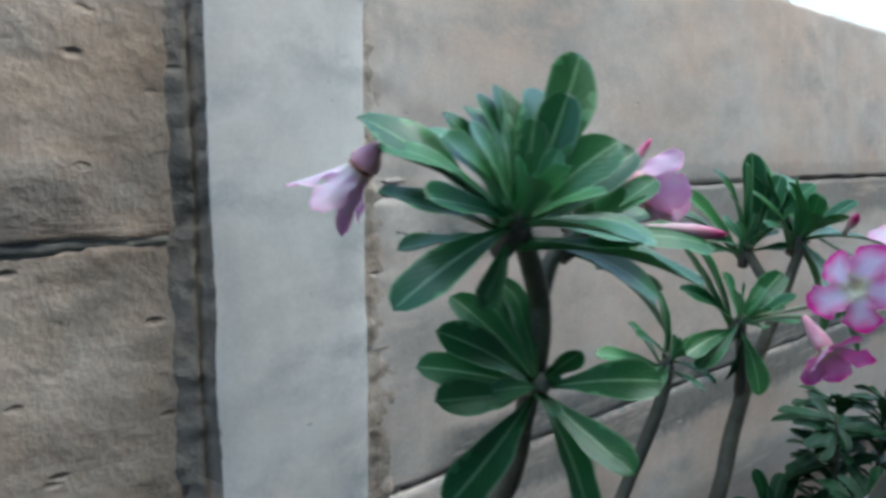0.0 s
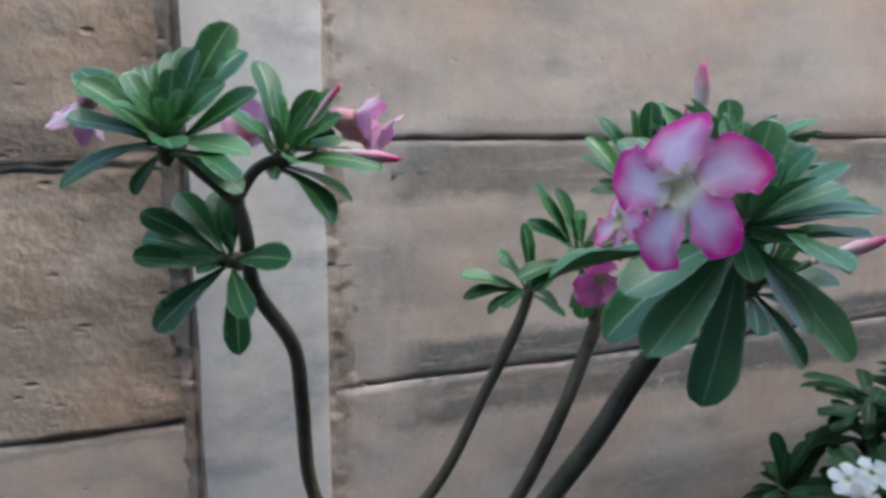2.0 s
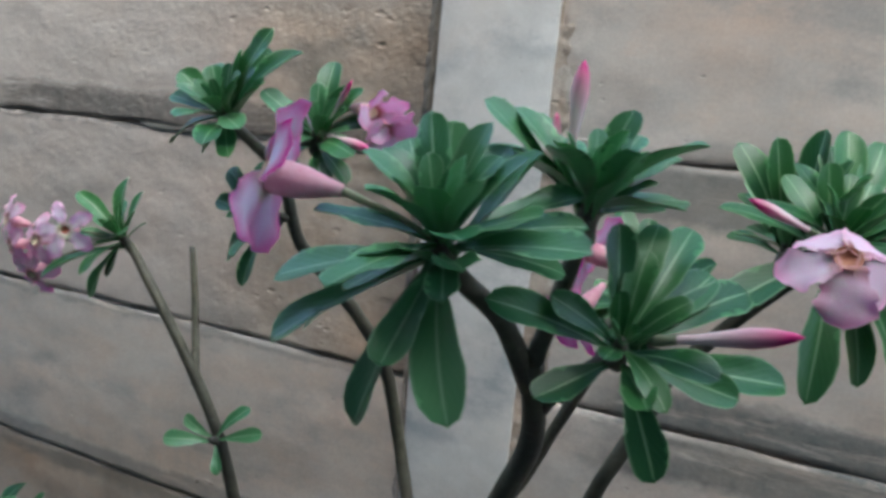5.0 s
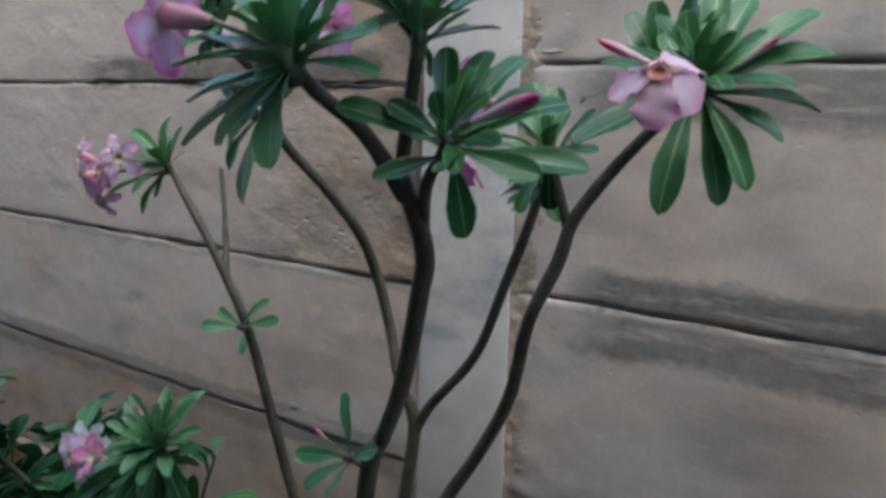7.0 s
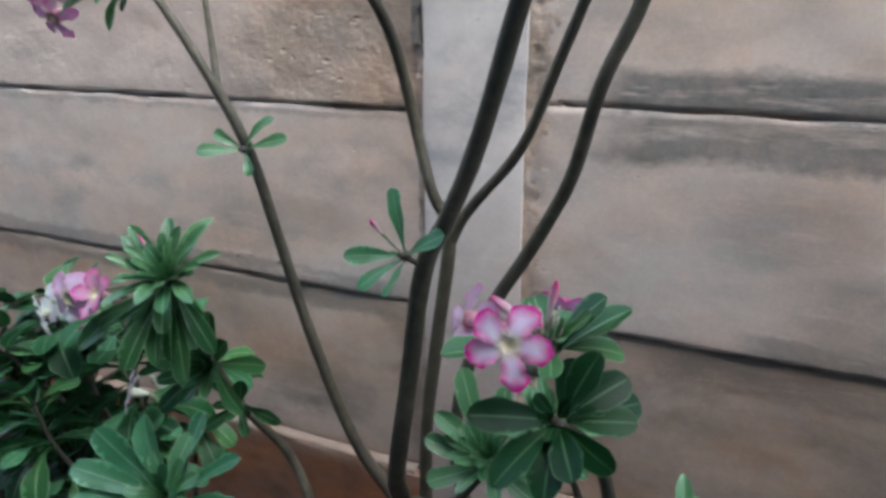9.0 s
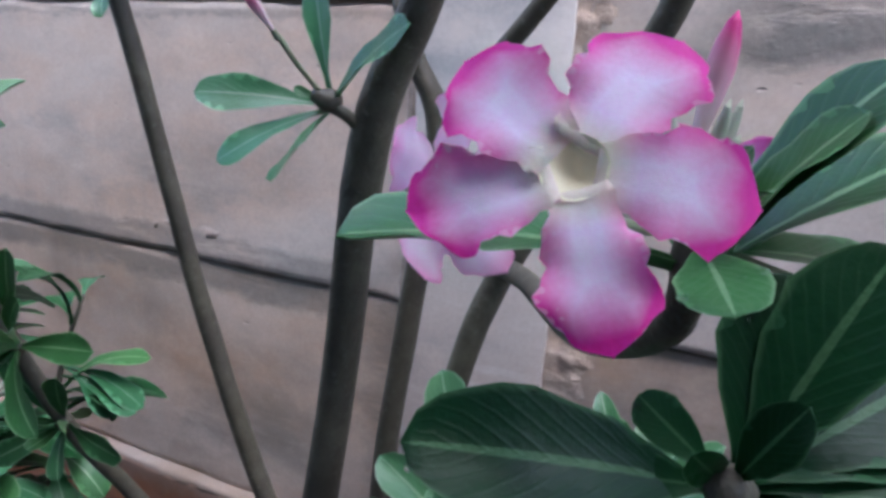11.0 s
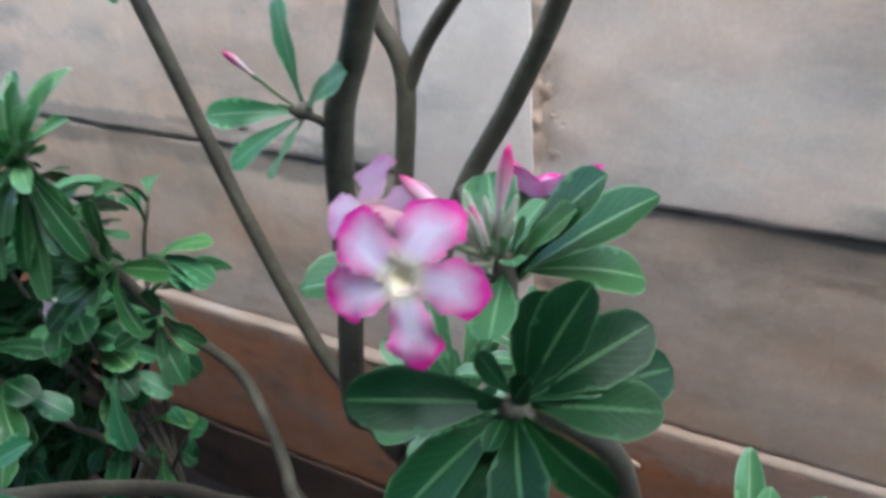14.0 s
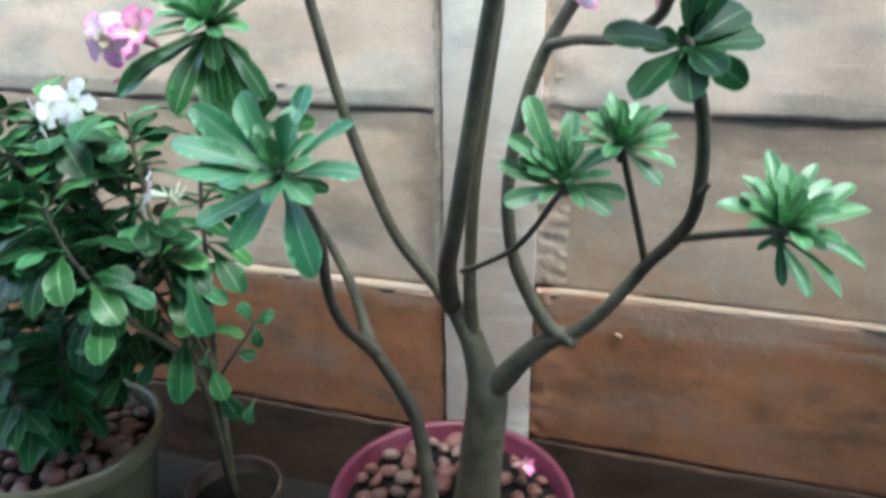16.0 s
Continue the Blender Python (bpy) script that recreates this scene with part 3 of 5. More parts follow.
def rosette(plant, centre, axis, tips=(), fill=6, size=0.045, mat="leaf_green", seed=1, inner="leaf_fresh", stub=0.02):
    """A growing tip with its leaves: those at known tips, and young ones round the axis."""
    r = random.Random(seed)
    c, ax = Vector(centre), Vector(axis).normalized()
    knob = part("leaf_rosette", tube([c - ax * stub, c - ax * stub * 0.3, c + ax * 0.006], [0.0050, 0.0060, 0.003], 10, 3, 0.25), "grey_green_bark", plant)
    turn = ax.orthogonal().normalized()
    for p in tips:
        way = Vector(p) - c
        out = way - ax * way.dot(ax)
        base = c + out.normalized() * 0.004 - ax * stub * r.uniform(0.1, 0.6) if out.length > 1e-4 else c
        th = math.acos(max(-1, min(1, way.normalized().dot(ax))))
        normal = ax * math.sin(th) - (out.normalized() if out.length > 1e-4 else turn) * math.cos(th)
        if normal.z < -0.2:
            normal = normal + Vector((0, -0.4, 0.9))
        normal = normal + Vector((0.0, -0.35, 0.35))
        normal = normal + Vector((r.uniform(-0.45, 0.45), r.uniform(-0.35, 0.35), r.uniform(-0.2, 0.4)))
        leaf(knob, base, p, normal, LEAVES[mat], r, True)
    for k in range(fill):
        th = radians(16 + 62 * k / max(1, fill - 1) + r.uniform(-10, 10))
        rad = Matrix.Rotation(2.4 * k + seed, 3, ax) @ turn
        d = ax * math.cos(th) + rad * math.sin(th)
        ln = size * (0.55 + 0.5 * k / max(1, fill - 1)) * r.uniform(0.85, 1.1)
        leaf(knob, c + rad * 0.002, c + d * ln, ax * math.sin(th) - rad * math.cos(th), LEAVES[inner], r)
    return knob


PETALS = {}


def petals_for(mat):
    if mat not in PETALS:
        r = random.Random(3)
        PETALS[mat] = [mesh_of(blade(r.uniform(0.40, 0.48), r.uniform(0.1, 0.7), r.uniform(-0.05, 0.16), r.uniform(0.04, 0.09), r.uniform(0, 6), 0.66, 0.54, 0.95, 0.010, r.uniform(-0.04, 0.22), petal=True), "petal", mat) for k in range(5)]
    return PETALS[mat]


TUBES = {}


def flower(plant, at, facing, radius=0.03, roll=0.0, mat="petal_pink", throat="throat_cream", cup=8.0, tube_len=0.032, tube_mat="tube_salmon", stalk=None, seed=0, narrow=1.0, cups=(0, 0, 0, 0, 0)):
    """A five-petalled trumpet flower: funnel with a lined throat, overlapping petals."""
    r = random.Random(seed)
    turn = Vector(facing).to_track_quat("Z", "Y").to_matrix().to_4x4()
    m = Matrix.Translation(at) @ turn @ Matrix.Rotation(radians(roll), 4, "Z")
    k = radius / 0.03
    key = (round(radius, 4), tube_len, tube_mat, throat)
    if key not in TUBES:
        TUBES[key] = (mesh_of(lathe([(0.0022 * k, -tube_len), (0.0034 * k, -tube_len * 0.8), (0.0056 * k, -tube_len * 0.5), (0.0064 * k, -tube_len * 0.22), (0.0062 * k, -0.001), (0.0055 * k, -0.0005)], 16, 0.06, caps=(True, False)), "flower", tube_mat),
                      mesh_of(lathe([(0.0060 * k, 0.0008), (0.0048 * k, -0.0006), (0.0034 * k, -0.0019), (0.0017 * k, -0.0030), (0.0003, -0.0034)], 16, caps=(False, True)), "throat", throat))
    f = part("flower", TUBES[key][0], None, plant, "", m)
    part("throat", TUBES[key][1], None, f, "", m)
    for i, me in enumerate(petals_for(mat)):
        a = 2 * math.pi * i / 5 + r.uniform(-0.08, 0.08)
        local = Matrix.Rotation(a, 4, "Z") @ Matrix.Translation((0, 0.0036 * k, 0.0002 * i)) @ Matrix.Rotation(radians(cup + cups[i] + r.uniform(-8, 8)), 4, "X") @ Matrix.Rotation(radians(r.uniform(4, 8)), 4, "Y") @ Matrix.Diagonal((radius * 0.92 * narrow * r.uniform(0.88, 1.08), radius * 0.92 * r.uniform(0.92, 1.06), radius * 0.92, 1))
        part("petal", me, None, f, "", m @ local)
    if stalk is not None:
        end = m @ Vector((0, 0, -tube_len))
        mid = (end + Vector(stalk)) / 2 + (m.to_3x3() @ Vector((0, 0, -0.004)))
        part("flower_stalk", tube([stalk, mid, end], [0.0016, 0.0017, 0.0022], 8, 4), "sepal_green", f)
    return f


BUD = {}


def bud(plant, foot, tip, fat=0.0042, mat="bud_pink"):
    """A furled bud, pale at its foot."""
    fat = round(fat * 0.85, 5)
    foot, tip = Vector(foot), Vector(tip)
    if fat not in BUD:
        prof = [(0.28, 0.0), (0.42, 0.08), (0.5, 0.3), (0.78, 0.5), (1.0, 0.68), (0.85, 0.82), (0.45, 0.94), (0.05, 1.0)]
        BUD[fat] = mesh_of(lathe([(a * fat, b) for a, b in prof], 12, 0.10, 0.0, True), "bud", mat)
    way = tip - foot
    m = Matrix.Translation(foot) @ way.to_track_quat("Z", "Y").to_matrix().to_4x4() @ Matrix.Diagonal((1, 1, way.length, 1))
    b = part("bud", BUD[fat], None, plant, "", m)
    part("sepal", lathe([(fat * 0.25, -0.05), (fat * 0.62, 0.02), (fat * 0.5, 0.16), (fat * 0.52, 0.17), (fat * 0.45, 0.0)], 10, 0.2), "sepal_green", b, "", m)
    return b

# ---- the wall: cast panels between slotted posts ----
wall = thing("wall_back", (0, 0, 0), "weathered precast concrete fence wall of stacked panels", "wall", kind="structure")
POST_L, POST_R, POST_Y = -0.0765, 0.080, -0.014
TOP = 1.797


def panel(x0, x1, z0, z1, y, mat, seed, chip=0.003, relief=0.0022, gap=0.0012):
    """One slab with an uneven face and worn, chipped edges."""
    z0, z1 = z0 + gap, z1 - gap
    near = [v for v in list(np.arange(-1.2, -0.2, 0.018)) + list(np.arange(-0.2, 0.2, 0.007)) + list(np.arange(0.2, 1.6, 0.018)) if x0 + 0.01 < v < x1 - 0.01]
    far = [v for v in np.arange(-3.0, 4.5, 0.12) if x0 + 0.05 < v < x1 - 0.05 and not -1.2 < v < 1.6]
    xs = [x0, x0 + 0.006] + sorted(near + far) + [x1 - 0.006, x1]
    zs = [z0, z0 + 0.004] + list(np.linspace(z0, z1, 34)[1:-1]) + [z1 - 0.004, z1]
    bm = bmesh.new()
    grid = []
    for j, z in enumerate(zs):
        row = []
        for i, x in enumerate(xs):
            p = Vector((x, seed, z))
            d = relief * (noise.noise(p * 7) + 0.6 * noise.noise(p * 23) + 0.35 * noise.noise(p * 60))
            beside = max(0.0, 1 - min(abs(x - POST_L), abs(x - POST_R)) / 0.055)
            crumbs = 0.0045 if x > 0 else 0.0035
            d += beside * crumbs * (noise.noise(p * 48) + 0.8 * noise.noise(p * 110) + 0.6 * abs(noise.noise(p * 31)))
            dz = 0.0
            if j in (0, len(zs) - 1) or i in (0, len(xs) - 1):
                d += chip * (0.6 + 0.9 * abs(noise.noise(p * 19)))
                if j in (0, len(zs) - 1):
                    dz = (1 if j == 0 else -1) * max(0.0, 0.007 * noise.noise(p * 13) + 0.002 * noise.noise(p * 50))
            elif j in (1, len(zs) - 2):
                d += chip * max(0.0, noise.noise(p * 17)) * 0.7
            dx = 0.006 * noise.noise(p * 24) + 0.004 * noise.noise(p * 75) if i in (0, 1, len(xs) - 2, len(xs) - 1) else 0.0
            row.append(bm.verts.new((x + dx, y + d, z + dz)))
        grid.append(row)
    for j in range(len(zs) - 1):
        for i in range(len(xs) - 1):
            bm.faces.new((grid[j][i], grid[j][i + 1], grid[j + 1][i + 1], grid[j + 1][i]))
    rim = grid[0] + [r[-1] for r in grid[1:]] + grid[-1][-2::-1] + [r[0] for r in grid[-2:0:-1]]
    rim = [bm.verts.new(v.co) for v in rim]
    rear = [bm.verts.new((v.co.x, 0.085, v.co.z)) for v in rim]
    for k in range(len(rim)):
        bm.faces.new((rim[k], rear[k], rear[(k + 1) % len(rim)], rim[(k + 1) % len(rim)]))
    bm.faces.new(rear)
    return part("panel", bm, mat, wall)


RIGHT_Z = (-0.1, 0.220, 0.521, 0.822, 1.147, 1.472, TOP)
LEFT_Z = (-0.1, 0.190, 0.488, 0.807, 1.126, 1.445, TOP - 0.02)
RIGHT_Y = (-0.012, -0.008, 0.003, -0.002, 0.001, 0.0)
LEFT_Y = (-0.004, 0.0, 0.019, 0.016, 0.014, 0.012)
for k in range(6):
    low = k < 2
    panel(POST_R + 0.002, 4.0, RIGHT_Z[k], RIGHT_Z[k + 1], RIGHT_Y[k], ("dark_panel_concrete" if k == 0 else "red_panel_concrete") if low else ("umber_panel_concrete" if k == 2 else "panel_concrete"), 3.1 * k)
    panel(-3.0, POST_L - 0.010, LEFT_Z[k], LEFT_Z[k + 1], LEFT_Y[k], ("dark_panel_concrete" if k == 0 else "red_panel_concrete") if low else ("rough_panel_concrete" if k > 3 else ("brown_panel_concrete" if k == 2 else "panel_concrete")), 3.1 * k + 40, relief=0.0035 if k > 3 else 0.0022)
# joints filled deep inside, so that no light comes through
for x0, x1, y in ((-3.0, POST_L, 0.0225), (POST_R, 3.95, 0.0075)):
    core = bmesh.new()
    bmesh.ops.create_cube(core, size=1.0, matrix=Matrix.Translation(((x0 + x1) / 2, y + 0.015, 0.82)) @ Matrix.Diagonal((x1 - x0, 0.03, 1.86, 1)))
    part("joint_filling", core, "joint_dirt", wall, "dark joint filling")


def post():
    bm = bmesh.new()
    xs = [POST_L + (POST_R - POST_L) * k / 10 for k in range(11)]
    zs = list(np.arange(-0.1, 1.80, 0.03))
    grid, sides = [], []
    for z in zs:
        row = []
        for i, x in enumerate(xs):
            p = Vector((x, 9.0, z))
            d = 0.0012 * noise.noise(p * 14) + 0.0008 * noise.noise(p * 45)
            dx = 0.0
            if i in (0, 10):
                d += 0.004 + 0.003 * abs(noise.noise(p * 21))
                dx = 0.0025 * noise.noise(p * 11) + 0.001 * noise.noise(p * 37)
            row.append(bm.verts.new((x + dx, POST_Y + d, z)))
        sides.append((bm.verts.new((POST_L, 0.10, z)), bm.verts.new(row[0].co), bm.verts.new(row[-1].co), bm.verts.new((POST_R, 0.10, z))))
        grid.append(row)
    for a, b in zip(grid, grid[1:]):
        for i in range(len(a) - 1):
            bm.faces.new((a[i], a[i + 1], b[i + 1], b[i]))
    for a, b in zip(sides, sides[1:]):
        bm.faces.new((a[0], a[1], b[1], b[0]))
        bm.faces.new((a[2], a[3], b[3], b[2]))
    cap = [bm.verts.new(v.co) for v in [sides[-1][0]] + grid[-1] + [sides[-1][3]]]
    bm.faces.new(cap)
    return part("post", bm, "post_concrete", wall, "pale grey smooth concrete post")


post()


def crumbling_edge(x0, x1, y0, y1, z0, z1, mat, seed, rough, crack=0.02):
    """Blackened crumbs of mortar in the slot beside the post, split by a crack."""
    bm = bmesh.new()
    rows = []
    for z in np.arange(z0, z1, 0.005):
        row = []
        for k in range(9):
            t = k / 8
            wander = 0.003 * noise.noise((seed, 1, z * 14)) + 0.0015 * noise.noise((seed, 2, z * 60))
            p = Vector((x0 + (x1 - x0) * t + (wander if 0 < k < 8 else 0.0), seed, z))
            d = rough * (noise.noise(p * 60) + 0.8 * noise.noise(p * 140)) + (crack * (0.6 + 0.5 * noise.noise((seed, 3, z * 30))) if k == 6 else 0.0)
            row.append(bm.verts.new((p.x, y0 + (y1 - y0) * t + d, z)))
        rows.append(row)
    for a, b in zip(rows, rows[1:]):
        for k in range(8):
            bm.faces.new((a[k], a[k + 1], b[k + 1], b[k]))
    return part("mortar_edge", bm, mat, wall, "stained crumbling mortar beside the post")


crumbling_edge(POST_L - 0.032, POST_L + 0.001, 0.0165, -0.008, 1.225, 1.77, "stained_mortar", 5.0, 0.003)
crumbling_edge(POST_R + 0.052, POST_R - 0.001, 0.0035, -0.004, 0.53, 1.32, "brown_mortar", 9.0, 0.0035, 0.004)
crumbling_edge(POST_R + 0.034, POST_R - 0.001, 0.0035, -0.003, 1.32, 1.77, "brown_mortar", 11.0, 0.003, 0.003)
crumbling_edge(POST_L - 0.026, POST_L + 0.001, 0.020, -0.006, 0.5, 1.23, "brown_mortar", 7.0, 0.003)


def smear(x0, x1, z0, z1, y, mat, seed, ragged=0.006):
    """A thin skin of mortar dragged along a joint, with a broken edge."""
    bm = bmesh.new()
    rows = []
    n = max(8, int((x1 - x0) / 0.008))
    for i in range(n + 1):
        x = x0 + (x1 - x0) * i / n
        taper = min(1.0, 0.5 + 0.02 * min(i, n - i) * 8)
        a = z0 + ragged * (noise.noise((x * 22, seed, 0)) + 0.5 * noise.noise((x * 80, seed, 1)))
        b = z1 + ragged * 0.6 * (noise.noise((x * 18, seed, 5)) + 0.5 * noise.noise((x * 70, seed, 6)))
        m = (a + b) / 2
        a, b = m + (a - m) * taper, m + (b - m) * taper
        w = b - a
        rows.append([bm.verts.new((x, y + dy + 0.0018 * noise.noise((x * 30, z * 40, seed)) + 0.0010 * noise.noise((x * 110, z * 110, seed)), z)) for z, dy in ((a, 0.004), (a + min(0.12 * w, 0.002), 0.0), (m, -0.0003), (b - min(0.3 * w, 0.004), 0.0003), (b, 0.004))])
    for p, q in zip(rows, rows[1:]):
        for k in range(4):
            bm.faces.new((p[k], q[k], q[k + 1], p[k + 1]))
    return part("mortar_smear", bm, mat, wall, "thin grey mortar smear along a joint")


smear(0.19, 0.43, 1.088, 1.099, -0.0006, "ridge_concrete", 2.0, 0.009)
smear(0.46, 1.00, 1.087, 1.098, -0.0006, "ridge_concrete", 2.6, 0.009)
smear(0.17, 0.34, 0.848, 0.862, -0.0004, "ridge_concrete", 8.0, 0.010)
smear(0.35, 0.50, 0.840, 0.853, -0.0004, "ridge_concrete", 8.7, 0.010)
smear(0.12, 0.30, 1.424, 1.441, 0.0012, "slate_mortar", 9.3, 0.012)
smear(0.10, 0.36, 1.484, 1.494, 0.0012, "panel_concrete", 9.9, 0.008)
smear(-0.62, -0.096, 1.437, 1.454, 0.0138, "slate_mortar", 10.1, 0.003)
smear(-0.55, -0.16, 0.840, 0.856, 0.0172, "panel_concrete", 6.0, 0.010)


def lip(x0, x1, z, y, seed):
    """The pale upper edge of the footing panel, standing proud."""
    bm = bmesh.new()
    rows = []
    n = int((x1 - x0) / 0.015)
    for i in range(n + 1):
        x = x0 + (x1 - x0) * i / n
        w = 0.004 * noise.noise((x * 12, seed, 0)) + 0.002 * noise.noise((x * 50, seed, 2))
        rows.append([bm.verts.new(p) for p in ((x, y + 0.012, z - 0.015), (x, y + 0.001 + w * 0.5, z - 0.012 + 1.6 * w), (x, y - 0.0005 + w * 0.5, z - 0.002 + w * 0.5), (x, y + 0.004, z + 0.001 + w * 0.5), (x, y + 0.03, z + 0.001))])
    for p, q in zip(rows, rows[1:]):
        for k in range(4):
            bm.faces.new((p[k], q[k], q[k + 1], p[k + 1]))
    return part("panel_lip", bm, "pale_lip_concrete", wall, "pale worn upper edge of the footing panel")


lip(POST_R + 0.03, 3.9, 0.522, RIGHT_Y[1], 1.0)
lip(-2.9, POST_L - 0.03, 0.489, LEFT_Y[1], 2.0)

chip = bmesh.new()
bmesh.ops.create_icosphere(chip, subdivisions=2, radius=0.5)
for v in chip.verts:
    v.co = Vector((v.co.x * 0.016, v.co.y * 0.009, v.co.z * 0.007)) * (1 + 0.3 * noise.noise(v.co * 3))
part("mortar_chip", chip, "pale_lip_concrete", wall, "pale chip of mortar stuck to the panel", pose(0.226, -0.011, 0.455, 0, 25, 0))

# unseen wall added opposite the fence to shut off the low light
light_block = thing("unseen_light_block", (0.0, -1.7, 0.0), "added wall out of view that blocks low light", "wall", kind="structure")
slab = bmesh.new()
bmesh.ops.create_cube(slab, size=1.0, matrix=Matrix.Translation((0.3, -1.72, 1.75)) @ Matrix.Diagonal((9.0, 0.2, 3.7, 1)))
part("house_wall", slab, "block_grey", light_block, smooth=False)

# unseen ledge added on it, so less sky reaches the fence's foot
eave = bmesh.new()
bmesh.ops.create_cube(eave, size=1.0, matrix=Matrix.Translation((0.3, -1.31, 2.95)) @ Matrix.Diagonal((9.0, 0.72, 0.12, 1)))
part("eave", eave, "block_grey", light_block, smooth=False)

# ---- ground ----
ground_mesh = bmesh.new()
for x0, x1 in ((-60, -2), (-2, 2), (2, 60)):
    n = 40 if x0 == -2 else 4
    vs = [[ground_mesh.verts.new((x0 + (x1 - x0) * i / n, y, 0.008 * noise.noise((x0 + (x1 - x0) * i / n * 5, y * 5, 0)))) for i in range(n + 1)] for y in (-60, -4, -1.4, -1.2, -1.0, -0.8, -0.6, -0.5, -0.4, -0.3, -0.2, -0.1, 0.0, 0.2, 4, 60)]
    for a, b in zip(vs, vs[1:]):
        for i in range(n):
            ground_mesh.faces.new((a[i], a[i + 1], b[i + 1], b[i]))
bmesh.ops.remove_doubles(ground_mesh, verts=ground_mesh.verts[:], dist=0.0005)
ground = tagged(part("ground", ground_mesh, "wet_soil"), "dark wet bare soil at the wall's foot", "ground", kind="structure")

# ---- pots ----


def pot(name, at, rim, height, mat, label, soil_down=0.035, lip_h=0.028, foot=0.68):
    p = thing(name, at, label, "flower pot")
    m = Matrix.Translation(at)
    body = [(rim * foot * 0.9, 0.0), (rim * foot, 0.004), (rim * (foot + (0.93 - foot) * 0.5), height * 0.45), (rim * 0.93, height - lip_h), (rim * 0.935, height - lip_h + 0.002),
            (rim * 0.985, height - lip_h + 0.003), (rim, height - lip_h + 0.008), (rim, height - 0.006), (rim * 0.985, height), (rim * 0.945, height), (rim * 0.93, height - 0.006), (rim * 0.90, height - 0.05), (rim * 0.6, height - 0.06), (0.002, height - 0.06)]
    part("pot_body", lathe(body, 56, 0.004), mat, p, "", m)
    part("soil", lathe([(rim * 0.915, height - soil_down - 0.015), (rim * 0.9, height - soil_down), (rim * 0.5, height - soil_down + 0.006), (0.003, height - soil_down + 0.008)], 32, 0.03), "wet_soil", p, "dark damp potting soil", m)
    return p


POT_A, RIM_A, HIGH_A = (0.005, -0.250, 0.0), 0.190, 0.272
POT_B, RIM_B, HIGH_B = (-0.690, -0.305, 0.0), 0.168, 0.285
POT_C, RIM_C, HIGH_C = (-0.405, -0.235, 0.0), 0.085, 0.175
pot("flower_pot", POT_A, RIM_A, HIGH_A, "magenta_plastic", "round magenta plastic flower pot filled with pebbles")
pot("flower_pot", POT_B, RIM_B, HIGH_B, "olive_glaze", "round olive-tan glazed flower pot with pale pebbles", lip_h=0.04)
pot("flower_pot", POT_C, RIM_C, HIGH_C, "old_clay", "small dark old clay pot on the soil")


def pebble_meshes(mat, seed):
    r = random.Random(seed)
    out = []
    for k in range(6):
        bm = bmesh.new()
        bmesh.ops.create_icosphere(bm, subdivisions=2, radius=0.5)
        sx, sy, sz = r.uniform(0.8, 1.15), r.uniform(0.6, 0.9), r.uniform(0.42, 0.62)
        for v in bm.verts:
            w = 1 + 0.16 * noise.noise(v.co * 2.2 + Vector((k, seed, 0)))
            v.co = Vector((v.co.x * sx * w, v.co.y * sy * w, v.co.z * sz * w))
        out.append(mesh_of(bm, "pebble", mat))
    return out


def pebbles(at, rim, level, count, mats, size, seed, group, label, keep=()):
    r = random.Random(seed)
    sets = [pebble_meshes(m, seed + i) for i, m in enumerate(mats)]
    laid = []
    for k in range(count * 12):
        if len(laid) >= count:
            break
        a, d = r.uniform(0, 2 * math.pi), rim * 0.84 * math.sqrt(r.random())
        x, y, s = at[0] + d * math.cos(a), at[1] + d * math.sin(a), r.uniform(*size)
        if any(math.hypot(x - u, y - v) < 0.37 * (s + w) for u, v, w in laid) or any(math.hypot(x - u, y - v) < w + s * 0.4 for u, v, w in keep):
            continue
        laid.append((x, y, s))
        m = pose(x, y, level + s * 0.2 + 0.004, r.uniform(-14, 14), r.uniform(-14, 14), r.uniform(0, 360)) @ Matrix.Scale(s, 4)
        tagged(part("pebble", r.choice(sets[k % len(sets)]), None, None, "", m), label, "pebble", group)


pebbles(POT_A, RIM_A, HIGH_A - 0.033, 150, ("pebble", "pebble", "pebble_pale"), (0.026, 0.046), 4, "pebbles in the magenta pot", "smooth reddish-brown river pebble on potting soil", ((0.042, -0.23, 0.036), (-0.022, -0.262, 0.02)))
pebbles(POT_B, RIM_B, HIGH_B - 0.033, 120, ("pebble_pale", "pebble", "pebble_pale"), (0.026, 0.05), 9, "pebbles in the olive pot", "smooth pale river pebble on potting soil")

# ---- the large desert rose ----
rose = thing("desert_rose", (0.042, -0.23, HIGH_A - 0.05), "tall branching desert rose with pink-edged flowers, in the magenta pot", "potted plant")


def branch(plant, points, radii, n=12, mat="grey_green_bark"):
    return part("branch", tube(points, radii, n), mat, plant)


part("trunk", tube([(0.038, -0.232, 0.20), (0.044, -0.229, 0.30), (0.052, -0.226, 0.40), (0.054, -0.225, 0.455), (0.045, -0.222, 0.505)], [0.041, 0.034, 0.031, 0.029, 0.012], 20), "grey_green_bark", rose, "thick grey-green trunk")
branch(rose, [(0.053, -0.226, 0.395), (0.050, -0.224, 0.455), (0.030, -0.217, 0.525), (0.002, -0.213, 0.575), (-0.028, -0.211, 0.605)], [0.0255, 0.0245, 0.0180, 0.0143, 0.0088], 16)
